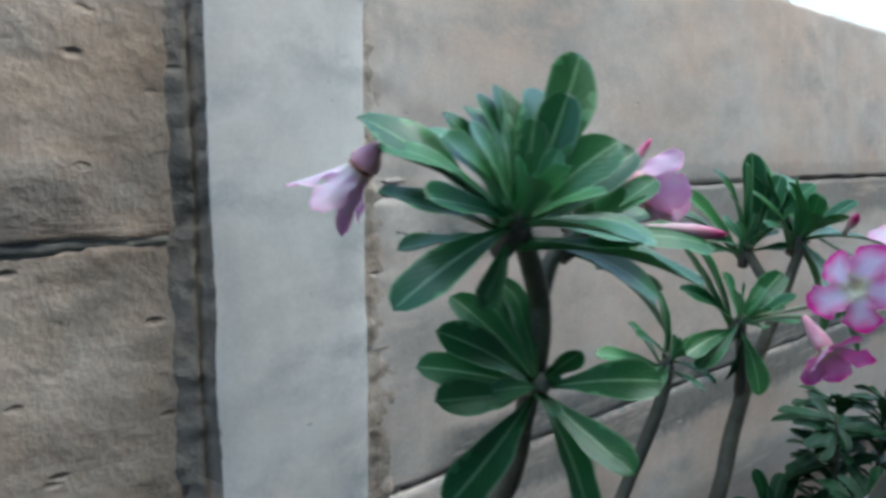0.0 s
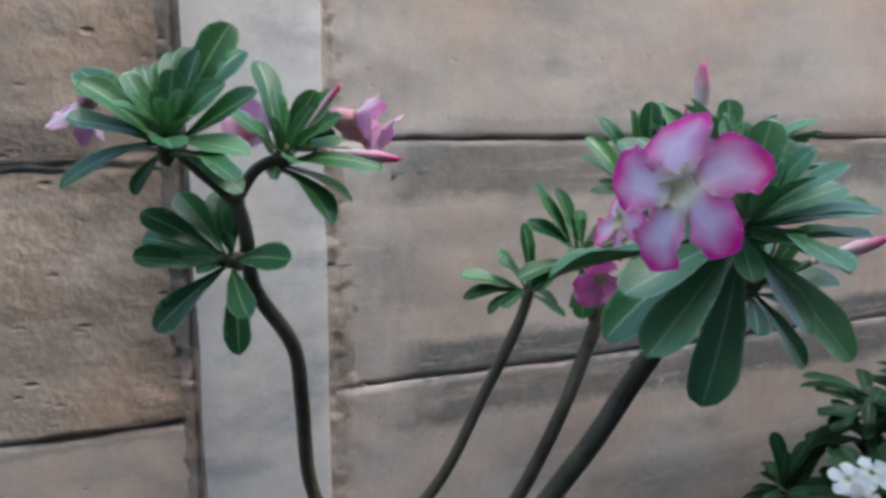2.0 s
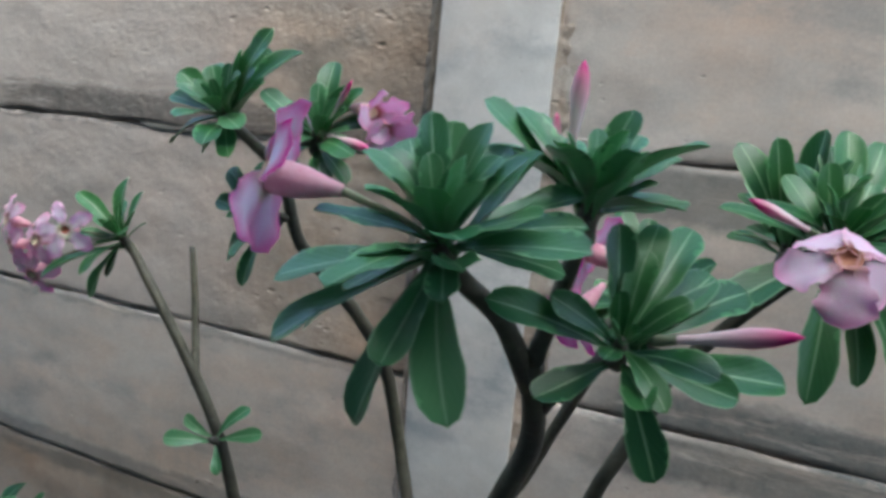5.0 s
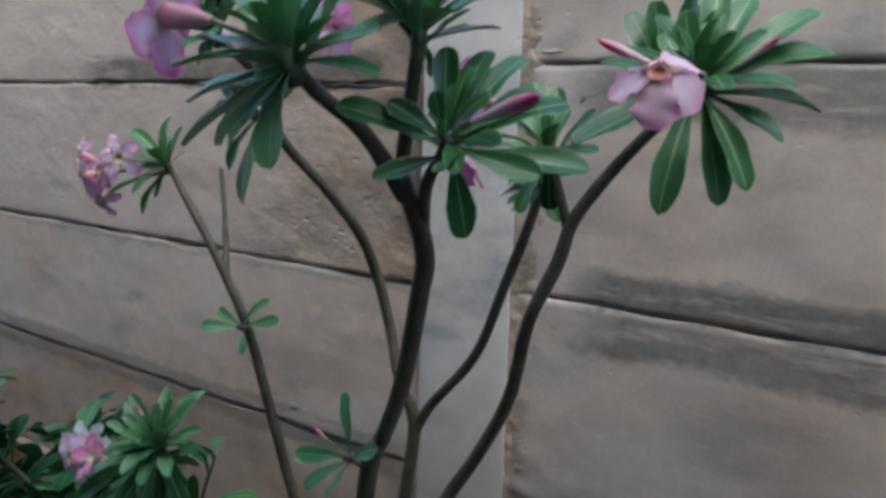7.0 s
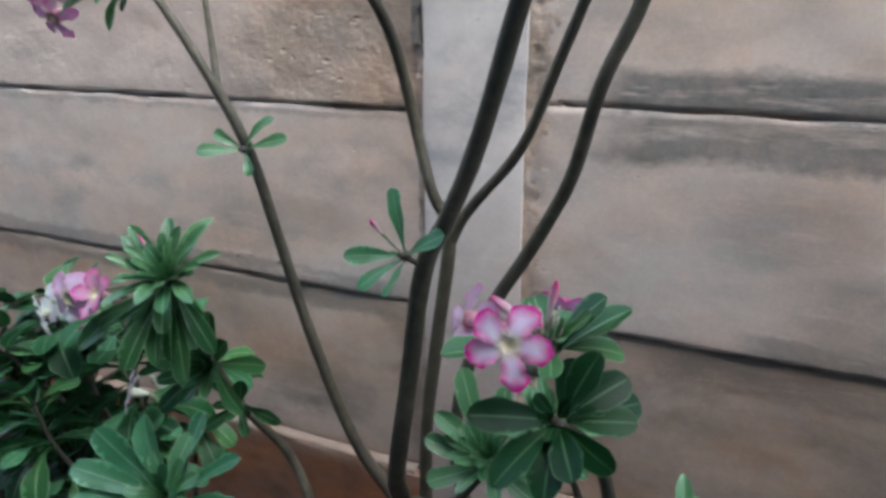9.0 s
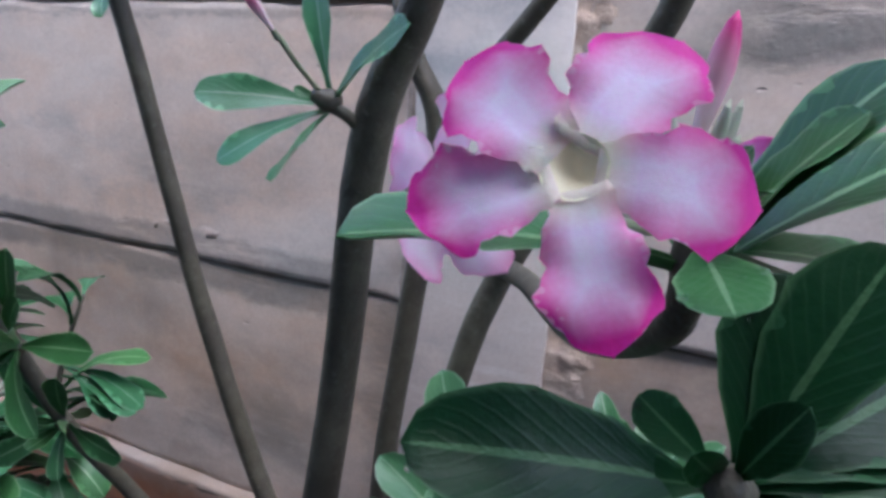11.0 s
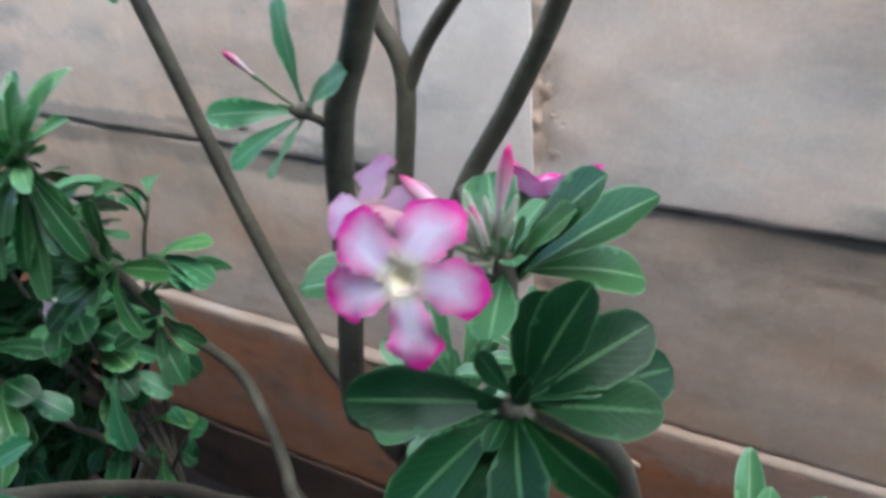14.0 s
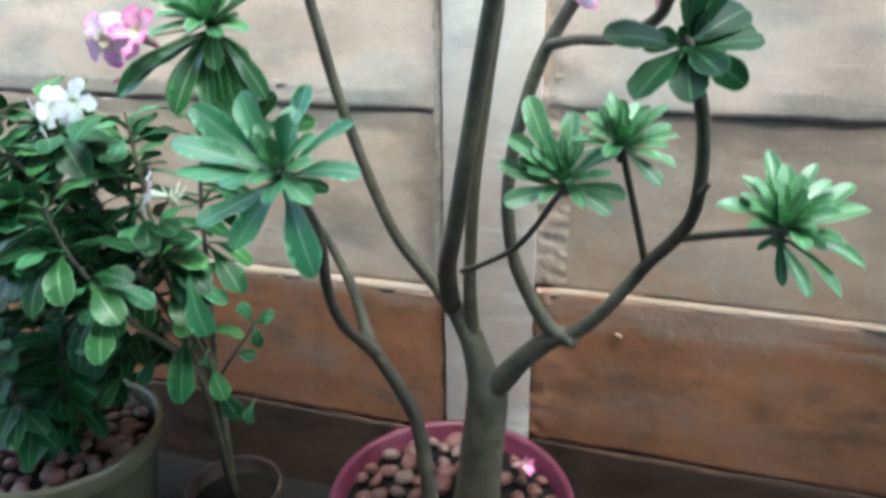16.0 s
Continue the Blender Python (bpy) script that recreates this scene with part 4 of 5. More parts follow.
branch(rose, [(0.000, -0.213, 0.570), (-0.034, -0.211, 0.612), (-0.090, -0.216, 0.69), (-0.146, -0.226, 0.848), (-0.172, -0.238, 0.965), (-0.199, -0.255, 1.10), (-0.246, -0.260, 1.19), (-0.312, -0.264, 1.285), (-0.352, -0.250, 1.312), (-0.372, -0.245, 1.318)], [0.0114, 0.0095, 0.0085, 0.0078, 0.0075, 0.0071, 0.0065, 0.0058, 0.0051, 0.0048])
branch(rose, [(-0.236, -0.259, 1.165), (-0.256, -0.240, 1.215), (-0.270, -0.228, 1.265), (-0.284, -0.219, 1.318)], [0.0054, 0.0044, 0.0041, 0.0037])
branch(rose, [(-0.002, -0.215, 0.575), (0.004, -0.255, 0.655), (0.034, -0.318, 0.74), (0.060, -0.330, 0.885), (0.092, -0.356, 1.022), (0.126, -0.370, 1.087), (0.160, -0.390, 1.154), (0.202, -0.428, 1.250), (0.219, -0.446, 1.298), (0.225, -0.490, 1.365)], [0.0143, 0.0130, 0.0112, 0.0104, 0.0100, 0.0088, 0.0088, 0.0085, 0.0082, 0.0071], 16)
branch(rose, [(0.222, -0.478, 1.345), (0.212, -0.515, 1.392), (0.200, -0.552, 1.42), (0.195, -0.570, 1.438)], [0.0075, 0.0061, 0.0054, 0.0051])
branch(rose, [(0.224, -0.488, 1.36), (0.238, -0.498, 1.41), (0.249, -0.505, 1.452)], [0.0061, 0.0051, 0.0048])
branch(rose, [(0.220, -0.450, 1.315), (0.245, -0.485, 1.355), (0.274, -0.507, 1.384)], [0.0054, 0.0048, 0.0044])
branch(rose, [(0.030, -0.218, 0.53), (0.027, -0.224, 0.62), (0.034, -0.233, 0.76), (0.050, -0.230, 0.90), (0.061, -0.223, 1.018), (0.040, -0.226, 1.07), (0.015, -0.215, 1.14), (0.004, -0.246, 1.24), (-0.010, -0.296, 1.31), (-0.044, -0.338, 1.372), (-0.051, -0.355, 1.42), (-0.060, -0.360, 1.452)], [0.0114, 0.0092, 0.0085, 0.0085, 0.0085, 0.0071, 0.0071, 0.0068, 0.0065, 0.0058, 0.0054, 0.0051])
branch(rose, [(-0.055, -0.358, 1.44), (-0.080, -0.373, 1.465), (-0.100, -0.385, 1.484)], [0.0054, 0.0051, 0.0048])
branch(rose, [(-0.056, -0.358, 1.442), (-0.042, -0.355, 1.462), (-0.022, -0.358, 1.472)], [0.0048, 0.0044, 0.0041])
branch(rose, [(-0.050, -0.354, 1.398), (-0.058, -0.362, 1.402), (-0.066, -0.370, 1.403)], [0.0041, 0.0034, 0.0034])
branch(rose, [(0.060, -0.223, 1.005), (0.085, -0.223, 1.05), (0.150, -0.232, 1.13), (0.190, -0.245, 1.220), (0.220, -0.256, 1.29), (0.234, -0.258, 1.33)], [0.0075, 0.0065, 0.0061, 0.0060, 0.0058, 0.0051])
branch(rose, [(0.044, -0.228, 0.395), (0.056, -0.227, 0.448), (0.082, -0.230, 0.484), (0.112, -0.235, 0.525), (0.154, -0.238, 0.565), (0.178, -0.250, 0.562)], [0.0240, 0.0235, 0.0175, 0.0150, 0.0133, 0.0082], 16)
branch(rose, [(0.156, -0.238, 0.560), (0.126, -0.243, 0.60), (0.092, -0.250, 0.681), (0.085, -0.255, 0.78), (0.104, -0.258, 0.88), (0.128, -0.254, 0.948), (0.170, -0.252, 1.022), (0.216, -0.272, 1.11), (0.246, -0.299, 1.205), (0.274, -0.299, 1.270), (0.290, -0.303, 1.315), (0.335, -0.306, 1.375), (0.388, -0.302, 1.43)], [0.0123, 0.0100, 0.0088, 0.0085, 0.0085, 0.0082, 0.0078, 0.0075, 0.0071, 0.0071, 0.0065, 0.0054, 0.0048])
branch(rose, [(0.282, -0.300, 1.305), (0.272, -0.304, 1.34), (0.263, -0.307, 1.372)], [0.0054, 0.0048, 0.0044])
branch(rose, [(0.128, -0.256, 0.945), (0.165, -0.320, 0.958), (0.215, -0.405, 0.968), (0.250, -0.452, 0.992), (0.256, -0.462, 1.018)], [0.0065, 0.0058, 0.0053, 0.0051, 0.0048])
branch(rose, [(0.160, -0.240, 0.560), (0.205, -0.246, 0.605), (0.258, -0.252, 0.685), (0.287, -0.325, 0.752), (0.300, -0.378, 0.806), (0.298, -0.415, 0.88), (0.285, -0.460, 0.94), (0.273, -0.494, 0.972)], [0.0114, 0.0092, 0.0085, 0.0078, 0.0071, 0.0065, 0.0058, 0.0048])
branch(rose, [(0.299, -0.385, 0.82), (0.305, -0.412, 0.836), (0.306, -0.432, 0.846)], [0.0041, 0.0031, 0.0020], 8)
branch(rose, [(0.258, -0.254, 0.688), (0.240, -0.280, 0.765), (0.223, -0.320, 0.842)], [0.0051, 0.0044, 0.0041])
branch(rose, [(0.282, -0.320, 0.748), (0.325, -0.375, 0.778), (0.373, -0.411, 0.80)], [0.0051, 0.0042, 0.0041])
branch(rose, [(0.024, -0.252, 0.650), (0.060, -0.275, 0.675), (0.115, -0.315, 0.725), (0.166, -0.350, 0.808)], [0.0044, 0.0037, 0.0037, 0.0037])
branch(rose, [(-0.022, -0.262, 0.235), (-0.030, -0.266, 0.33), (-0.045, -0.272, 0.425), (-0.086, -0.303, 0.538), (-0.106, -0.292, 0.575), (-0.127, -0.284, 0.63), (-0.160, -0.280, 0.69), (-0.190, -0.325, 0.78), (-0.212, -0.360, 0.88), (-0.222, -0.390, 0.968)], [0.0133, 0.0118, 0.0104, 0.0092, 0.0075, 0.0070, 0.0066, 0.0061, 0.0058, 0.0051], 14)
branch(rose, [(-0.084, -0.302, 0.532), (-0.084, -0.345, 0.575), (-0.092, -0.387, 0.624), (-0.083, -0.435, 0.694), (-0.045, -0.520, 0.80), (-0.030, -0.595, 0.872)], [0.0080, 0.0074, 0.0068, 0.0065, 0.0058, 0.0048])
branch(rose, [(0.094, -0.356, 1.022), (0.088, -0.366, 1.034), (0.079, -0.373, 1.04)], [0.0041, 0.0031, 0.0027], 8)

# leaf rosettes: centre, axis, leaf tips, young leaves, their length
rosette(rose, (-0.100, -0.385, 1.486), (0, -0.6, 0.8), [(-0.151, -0.354, 1.517), (-0.148, -0.392, 1.516), (-0.153, -0.357, 1.498), (-0.162, -0.383, 1.453), (-0.121, -0.385, 1.450), (-0.065, -0.451, 1.462), (-0.058, -0.379, 1.560), (-0.090, -0.351, 1.541), (-0.114, -0.350, 1.532), (-0.065, -0.405, 1.522), (-0.044, -0.408, 1.511), (-0.100, -0.346, 1.536), (-0.075, -0.396, 1.537), (-0.142, -0.356, 1.472), (-0.153, -0.342, 1.528), (-0.123, -0.384, 1.451), (-0.055, -0.424, 1.455), (-0.050, -0.348, 1.546), (-0.074, -0.352, 1.543)], 14, 0.06, "leaf_green", 1, "leaf_fresh")
rosette(rose, (-0.022, -0.358, 1.474), (0.35, -0.5, 0.75), [(0.009, -0.386, 1.426), (0.021, -0.379, 1.439), (0.039, -0.397, 1.464), (-0.002, -0.350, 1.521), (0.011, -0.346, 1.520), (-0.030, -0.318, 1.540), (0.016, -0.376, 1.501), (-0.044, -0.376, 1.496), (-0.033, -0.378, 1.457)], 9, 0.055, "leaf_green", 2, "leaf_fresh")
rosette(rose, (-0.066, -0.370, 1.402), (-0.4, -0.6, 0.3), [(-0.118, -0.352, 1.436), (-0.121, -0.341, 1.412), (-0.126, -0.364, 1.401), (-0.089, -0.333, 1.447), (-0.070, -0.334, 1.446), (-0.053, -0.334, 1.450), (-0.027, -0.410, 1.409), (-0.062, -0.416, 1.369), (-0.060, -0.398, 1.341), (-0.114, -0.357, 1.350), (-0.068, -0.390, 1.426), (-0.089, -0.391, 1.400)], 2, 0.03, "leaf_green", 3, "leaf_fresh")
rosette(rose, (0.388, -0.300, 1.436), (0.2, -0.4, 0.9), [(0.369, -0.301, 1.493), (0.393, -0.247, 1.517), (0.414, -0.237, 1.511), (0.468, -0.243, 1.495), (0.481, -0.242, 1.461), (0.479, -0.264, 1.413), (0.459, -0.302, 1.395), (0.436, -0.322, 1.353), (0.413, -0.315, 1.338), (0.373, -0.362, 1.335), (0.314, -0.375, 1.383), (0.377, -0.247, 1.506), (0.305, -0.310, 1.451), (0.446, -0.290, 1.438), (0.343, -0.271, 1.479)], 12, 0.08, "leaf_green", 4, "leaf_green")
branch(rose, [(0.338, -0.306, 1.378), (0.348, -0.285, 1.398), (0.357, -0.264, 1.421)], [0.0054, 0.0048, 0.0044])
rosette(rose, (0.357, -0.262, 1.425), (-0.2, -0.2, 0.9), [(0.323, -0.203, 1.46), (0.33, -0.209, 1.483), (0.31, -0.251, 1.502), (0.333, -0.271, 1.507), (0.376, -0.261, 1.517), (0.391, -0.284, 1.494), (0.402, -0.301, 1.489), (0.311, -0.239, 1.424), (0.39, -0.297, 1.427)], 9, 0.05, "leaf_green", 20, "leaf_fresh")
rosette(rose, (0.262, -0.307, 1.375), (0, -0.5, 0.9), [(0.224, -0.272, 1.438), (0.257, -0.270, 1.433), (0.217, -0.275, 1.402), (0.202, -0.287, 1.355), (0.217, -0.299, 1.336), (0.250, -0.334, 1.318), (0.309, -0.316, 1.414), (0.277, -0.347, 1.397), (0.264, -0.295, 1.318)], 9, 0.05, "leaf_green", 5, "leaf_fresh")
rosette(rose, (0.234, -0.258, 1.335), (0, -0.5, 0.9), [(0.174, -0.220, 1.345), (0.174, -0.225, 1.320), (0.195, -0.240, 1.305), (0.260, -0.280, 1.303), (0.228, -0.243, 1.396), (0.213, -0.228, 1.368), (0.200, -0.265, 1.315)], 8, 0.045, "leaf_green", 6, "leaf_green")
rosette(rose, (0.195, -0.572, 1.442), (0, -0.35, 1), [(0.167, -0.589, 1.344), (0.113, -0.556, 1.385), (0.221, -0.622, 1.372), (0.196, -0.622, 1.393), (0.146, -0.519, 1.486), (0.214, -0.592, 1.486), (0.163, -0.608, 1.420), (0.198, -0.615, 1.444), (0.219, -0.613, 1.425), (0.270, -0.593, 1.449), (0.115, -0.501, 1.405), (0.177, -0.570, 1.501), (0.209, -0.565, 1.500), (0.239, -0.564, 1.486), (0.260, -0.558, 1.460), (0.250, -0.546, 1.433), (0.231, -0.622, 1.442), (0.120, -0.600, 1.380), (0.181, -0.625, 1.440), (0.110, -0.587, 1.410), (0.209, -0.593, 1.475)], 19, 0.072, "leaf_fresh", 7, "leaf_fresh")
rosette(rose, (0.250, -0.505, 1.462), (0.1, -0.1, 1), [(0.193, -0.529, 1.510), (0.202, -0.513, 1.507), (0.257, -0.480, 1.513), (0.278, -0.486, 1.477), (0.288, -0.506, 1.464), (0.205, -0.488, 1.507), (0.287, -0.460, 1.467), (0.272, -0.536, 1.479), (0.249, -0.536, 1.489), (0.245, -0.478, 1.432)], 18, 0.068, "leaf_fresh", 8, "leaf_fresh")
rosette(rose, (0.276, -0.509, 1.390), (0.1, -0.6, 0.6), [(0.211, -0.542, 1.416), (0.259, -0.496, 1.452), (0.244, -0.545, 1.363), (0.308, -0.526, 1.331), (0.300, -0.546, 1.375), (0.361, -0.465, 1.368), (0.336, -0.492, 1.364), (0.277, -0.463, 1.452), (0.318, -0.445, 1.421), (0.300, -0.439, 1.448), (0.331, -0.438, 1.418), (0.327, -0.527, 1.391)], 8, 0.05, "leaf_green", 9, "leaf_green")
rosette(rose, (0.256, -0.462, 1.022), (0, -0.1, 1), [(0.181, -0.508, 1.018), (0.311, -0.429, 1.048), (0.295, -0.451, 1.064), (0.308, -0.429, 1.007), (0.287, -0.463, 1.053), (0.226, -0.414, 1.039), (0.269, -0.506, 1.015), (0.243, -0.399, 1.026), (0.284, -0.419, 1.003)], 5, 0.035, "broad", 10, "leaf_fresh")
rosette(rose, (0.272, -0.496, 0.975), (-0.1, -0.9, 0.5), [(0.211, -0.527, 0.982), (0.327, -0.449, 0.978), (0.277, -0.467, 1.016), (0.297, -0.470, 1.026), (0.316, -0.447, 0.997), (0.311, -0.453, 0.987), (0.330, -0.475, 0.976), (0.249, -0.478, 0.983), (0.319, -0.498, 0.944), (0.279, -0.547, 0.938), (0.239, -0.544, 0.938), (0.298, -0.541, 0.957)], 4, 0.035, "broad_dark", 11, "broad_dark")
rosette(rose, (0.078, -0.373, 1.042), (-0.4, -0.8, 0.3), [(0.060, -0.352, 1.105), (0.131, -0.391, 1.074), (0.026, -0.400, 1.043), (0.042, -0.405, 1.015), (0.075, -0.404, 1.008)], 1, 0.03, "leaf_jade", 12, "leaf_fresh", stub=0.007)
rosette(rose, (-0.199, -0.268, 1.108), (-0.3, -0.9, 0.3), [(-0.172, -0.240, 1.148), (-0.146, -0.248, 1.125), (-0.251, -0.294, 1.104), (-0.243, -0.271, 1.124), (-0.171, -0.288, 1.083)], 1, 0.03, "leaf_fresh", 13, "leaf_fresh", stub=0.007)
rosette(rose, (-0.372, -0.245, 1.318), (-0.2, -0.4, 0.6), [(-0.436, -0.248, 1.371), (-0.395, -0.219, 1.388), (-0.435, -0.307, 1.270), (-0.385, -0.281, 1.247), (-0.378, -0.260, 1.270), (-0.383, -0.297, 1.279), (-0.350, -0.226, 1.339)], 14, 0.062, "leaf_green", 14, "leaf_green")
rosette(rose, (-0.030, -0.600, 0.880), (0, -0.6, 0.8), [(-0.106, -0.600, 0.929), (-0.113, -0.623, 0.904), (-0.100, -0.639, 0.883), (-0.072, -0.655, 0.845), (-0.042, -0.652, 0.828), (0.028, -0.655, 0.819), (0.035, -0.584, 0.882), (0.020, -0.564, 0.916), (-0.022, -0.556, 0.942), (-0.012, -0.613, 0.932), (-0.079, -0.579, 0.933), (-0.057, -0.648, 0.881), (-0.009, -0.647, 0.872)], 16, 0.052, "leaf_jade", 15, "leaf_fresh")
rosette(rose, (0.166, -0.352, 0.815), (0, -0.5, 0.8), [(0.106, -0.350, 0.864), (0.095, -0.368, 0.828), (0.110, -0.389, 0.793), (0.216, -0.362, 0.782), (0.232, -0.337, 0.802), (0.110, -0.314, 0.894), (0.168, -0.302, 0.880), (0.143, -0.372, 0.865)], 26, 0.062, "leaf_fresh", 16, "narrow")
rosette(rose, (0.222, -0.324, 0.850), (0.1, -0.4, 0.9), [(0.279, -0.314, 0.831), (0.267, -0.301, 0.873), (0.265, -0.338, 0.812), (0.193, -0.317, 0.889), (0.229, -0.283, 0.889), (0.218, -0.342, 0.890), (0.181, -0.340, 0.843)], 26, 0.062, "leaf_fresh", 17, "narrow")
rosette(rose, (0.375, -0.412, 0.803), (0.15, -0.4, 1), [(0.345, -0.403, 0.846), (0.360, -0.358, 0.863), (0.398, -0.372, 0.857), (0.453, -0.383, 0.817), (0.450, -0.411, 0.777), (0.399, -0.448, 0.751), (0.433, -0.428, 0.749), (0.378, -0.432, 0.753), (0.358, -0.436, 0.786), (0.444, -0.357, 0.832), (0.407, -0.449, 0.799)], 26, 0.066, "narrow", 18, "narrow")
rosette(rose, (-0.222, -0.390, 0.975), (0.15, -0.5, 0.9), [(-0.225, -0.377, 1.012), (-0.194, -0.377, 0.985), (-0.262, -0.373, 0.996), (-0.179, -0.391, 0.935), (-0.171, -0.401, 0.903), (-0.188, -0.432, 0.896), (-0.241, -0.452, 0.890), (-0.296, -0.465, 0.902), (-0.265, -0.456, 0.929), (-0.195, -0.443, 0.932), (-0.155, -0.393, 0.898), (-0.166, -0.432, 0.875), (-0.230, -0.466, 0.890), (-0.232, -0.368, 1.009), (-0.201, -0.451, 0.895), (-0.183, -0.382, 0.926)], 30, 0.085, "leaf_green", 19, "narrow")
rosette(rose, (-0.205, -0.350, 0.850), (0.1, -0.8, 0.35), [], 20, 0.085, "leaf_green", 41, "leaf_green", stub=0.006)
rosette(rose, (-0.190, -0.328, 0.785), (0.3, -0.8, 0.1), [], 9, 0.065, "leaf_green", 42, "leaf_green", stub=0.005)

# flowers and buds
flower(rose, (0.121, -0.608, 1.466), (-0.95, -0.24, 0.10), 0.041, 164, stalk=(0.194, -0.574, 1.442), seed=1, cup=2, tube_len=0.036, narrow=1.02, cups=(4, 10, -24, 0, 4))
flower(rose, (0.238, -0.514, 1.040), (0.16, -0.88, 0.42), 0.0335, 193, stalk=(0.252, -0.466, 1.022), seed=2, cup=4, narrow=0.9)
flower(rose, (0.180, -0.450, 1.024), (-0.92, 0.30, -0.10), 0.034, 10, "petal_pale", stalk=(0.250, -0.462, 1.022), seed=3, cup=-10, tube_len=0.046, narrow=0.8)
flower(rose, (0.250, -0.402, 1.018), (0.06, 0.40, 0.90), 0.034, 200, "petal_pink", stalk=(0.254, -0.452, 1.012), seed=4, cup=56, narrow=0.8)
flower(rose, (0.384, -0.402, 1.440), (0.10, -0.74, 0.64), 0.041, 180, "petal_bell", "throat_russet", cup=-22, stalk=(0.388, -0.318, 1.437), seed=5)
flower(rose, (-0.397, -0.304, 1.331), (0.40, -0.9, 0.15), 0.038, 20, "petal_faded", "throat_russet", cup=2, stalk=(-0.376, -0.25, 1.318), seed=6, narrow=0.62)
for k, (at, face, cup) in enumerate((((-0.455, -0.298, 1.310), (0.0, -0.95, 0.1), -6), ((-0.498, -0.300, 1.296), (-0.3, -0.9, -0.1), -10), ((-0.470, -0.292, 1.262), (0.2, -0.85, -0.4), -12), ((-0.515, -0.292, 1.326), (-0.3, -0.9, 0.3), 0))):
    flower(rose, at, face, 0.036, 31 * k, "petal_bell", "throat_cream", cup=cup, stalk=(-0.380, -0.247, 1.316), seed=90 + k, narrow=0.66)
flower(rose, (-0.147, -0.337, 1.508), (-0.30, 0.50, -0.72), 0.032, 52, "petal_faded", "throat_russet", cup=70, tube_len=0.012, stalk=(-0.103, -0.378, 1.488), seed=10, narrow=0.5, cups=(0, 8, 10, -8, -14))
flower(rose, (-0.042, -0.318, 1.488), (0.1, 0.7, -0.3), 0.028, 0, "petal_faded", "throat_russet", cup=-40, stalk=(-0.030, -0.352, 1.474), seed=11)
flower(rose, (0.030, -0.354, 1.498), (0.88, -0.36, -0.10), 0.033, 30, "petal_bell", "throat_cream", cup=56, stalk=(-0.016, -0.357, 1.480), seed=12, narrow=0.85)
flower(rose, (0.040, -0.352, 1.485), (0.80, -0.36, -0.40), 0.031, 70, "petal_bell", "throat_cream", cup=46, stalk=(-0.016, -0.355, 1.478), seed=22, narrow=0.8)
flower(rose, (0.232, -0.405, 1.420), (-0.93, 0.15, 0.15), 0.034, 200, stalk=(0.262, -0.315, 1.378), seed=13, cup=5)
flower(rose, (0.226, -0.390, 1.372), (-0.35, -0.62, -0.55), 0.031, 150, "petal_rose", stalk=(0.258, -0.318, 1.374), seed=14, cup=40)
flower(rose, (-0.272, -0.449, 0.970), (-0.15, -0.75, 0.55), 0.031, 180, "petal_rose", stalk=(-0.230, -0.396, 0.976), seed=15, cup=30, narrow=0.85)
flower(rose, (-0.308, -0.458, 0.962), (0.1, -0.9, 0.1), 0.034, 120, "petal_faded", stalk=(-0.232, -0.395, 0.972), seed=16, cup=-10)
bud(rose, (0.232, -0.490, 1.482), (0.233, -0.487, 1.537), 0.0062)
bud(rose, (0.226, -0.495, 1.472), (0.221, -0.487, 1.508), 0.0032)
bud(rose, (0.372, -0.345, 1.445), (0.325, -0.371, 1.466), 0.005)
bud(rose, (0.294, -0.520, 1.400), (0.357, -0.539, 1.420), 0.006)
bud(rose, (-0.012, -0.366, 1.478), (0.055, -0.398, 1.470), 0.005)
bud(rose, (-0.012, -0.358, 1.484), (0.018, -0.371, 1.523), 0.0032)
bud(rose, (0.250, -0.458, 1.032), (0.257, -0.457, 1.074), 0.0042)
bud(rose, (0.246, -0.462, 1.026), (0.200, -0.452, 1.050), 0.005)
bud(rose, (0.252, -0.466, 1.028), (0.246, -0.472, 1.052), 0.0026)
for k in range(9):
    a = k * 2.4
    bud(rose, (0.250 + 0.004 * math.cos(a), -0.462 + 0.004 * math.sin(a), 1.024), (0.246 + 0.016 * math.cos(a), -0.464 + 0.014 * math.sin(a), 1.046 + 0.004 * (k % 3)), 0.0021, "sepal_pale")
part("flower_stalk", tube([(0.078, -0.374, 1.044), (0.073, -0.385, 1.056), (0.069, -0.394, 1.068)], [0.0013, 0.0012, 0.0013], 8, 4), "sepal_green", rose)
bud(rose, (0.069, -0.394, 1.067), (0.063, -0.410, 1.087), 0.003)
bud(rose, (-0.236, -0.396, 0.962), (-0.318, -0.446, 0.916), 0.005)
bud(rose, (-0.232, -0.390, 0.985), (-0.250, -0.400, 1.030), 0.003)
bud(rose, (0.414, -0.310, 1.445), (0.450, -0.320, 1.470), 0.0034)
fallen = thing("fallen_flower", (0.102, -0.170, HIGH_A + 0.004), "fallen wilted pink flower lying on the pebbles", "flower")
flower(fallen, (0.102, -0.170, HIGH_A + 0.012), (0.75, -0.25, 0.35), 0.022, 0, "petal_rose", cup=50, tube_len=0.024, seed=20, narrow=0.7)

# ---- the smaller plants ----


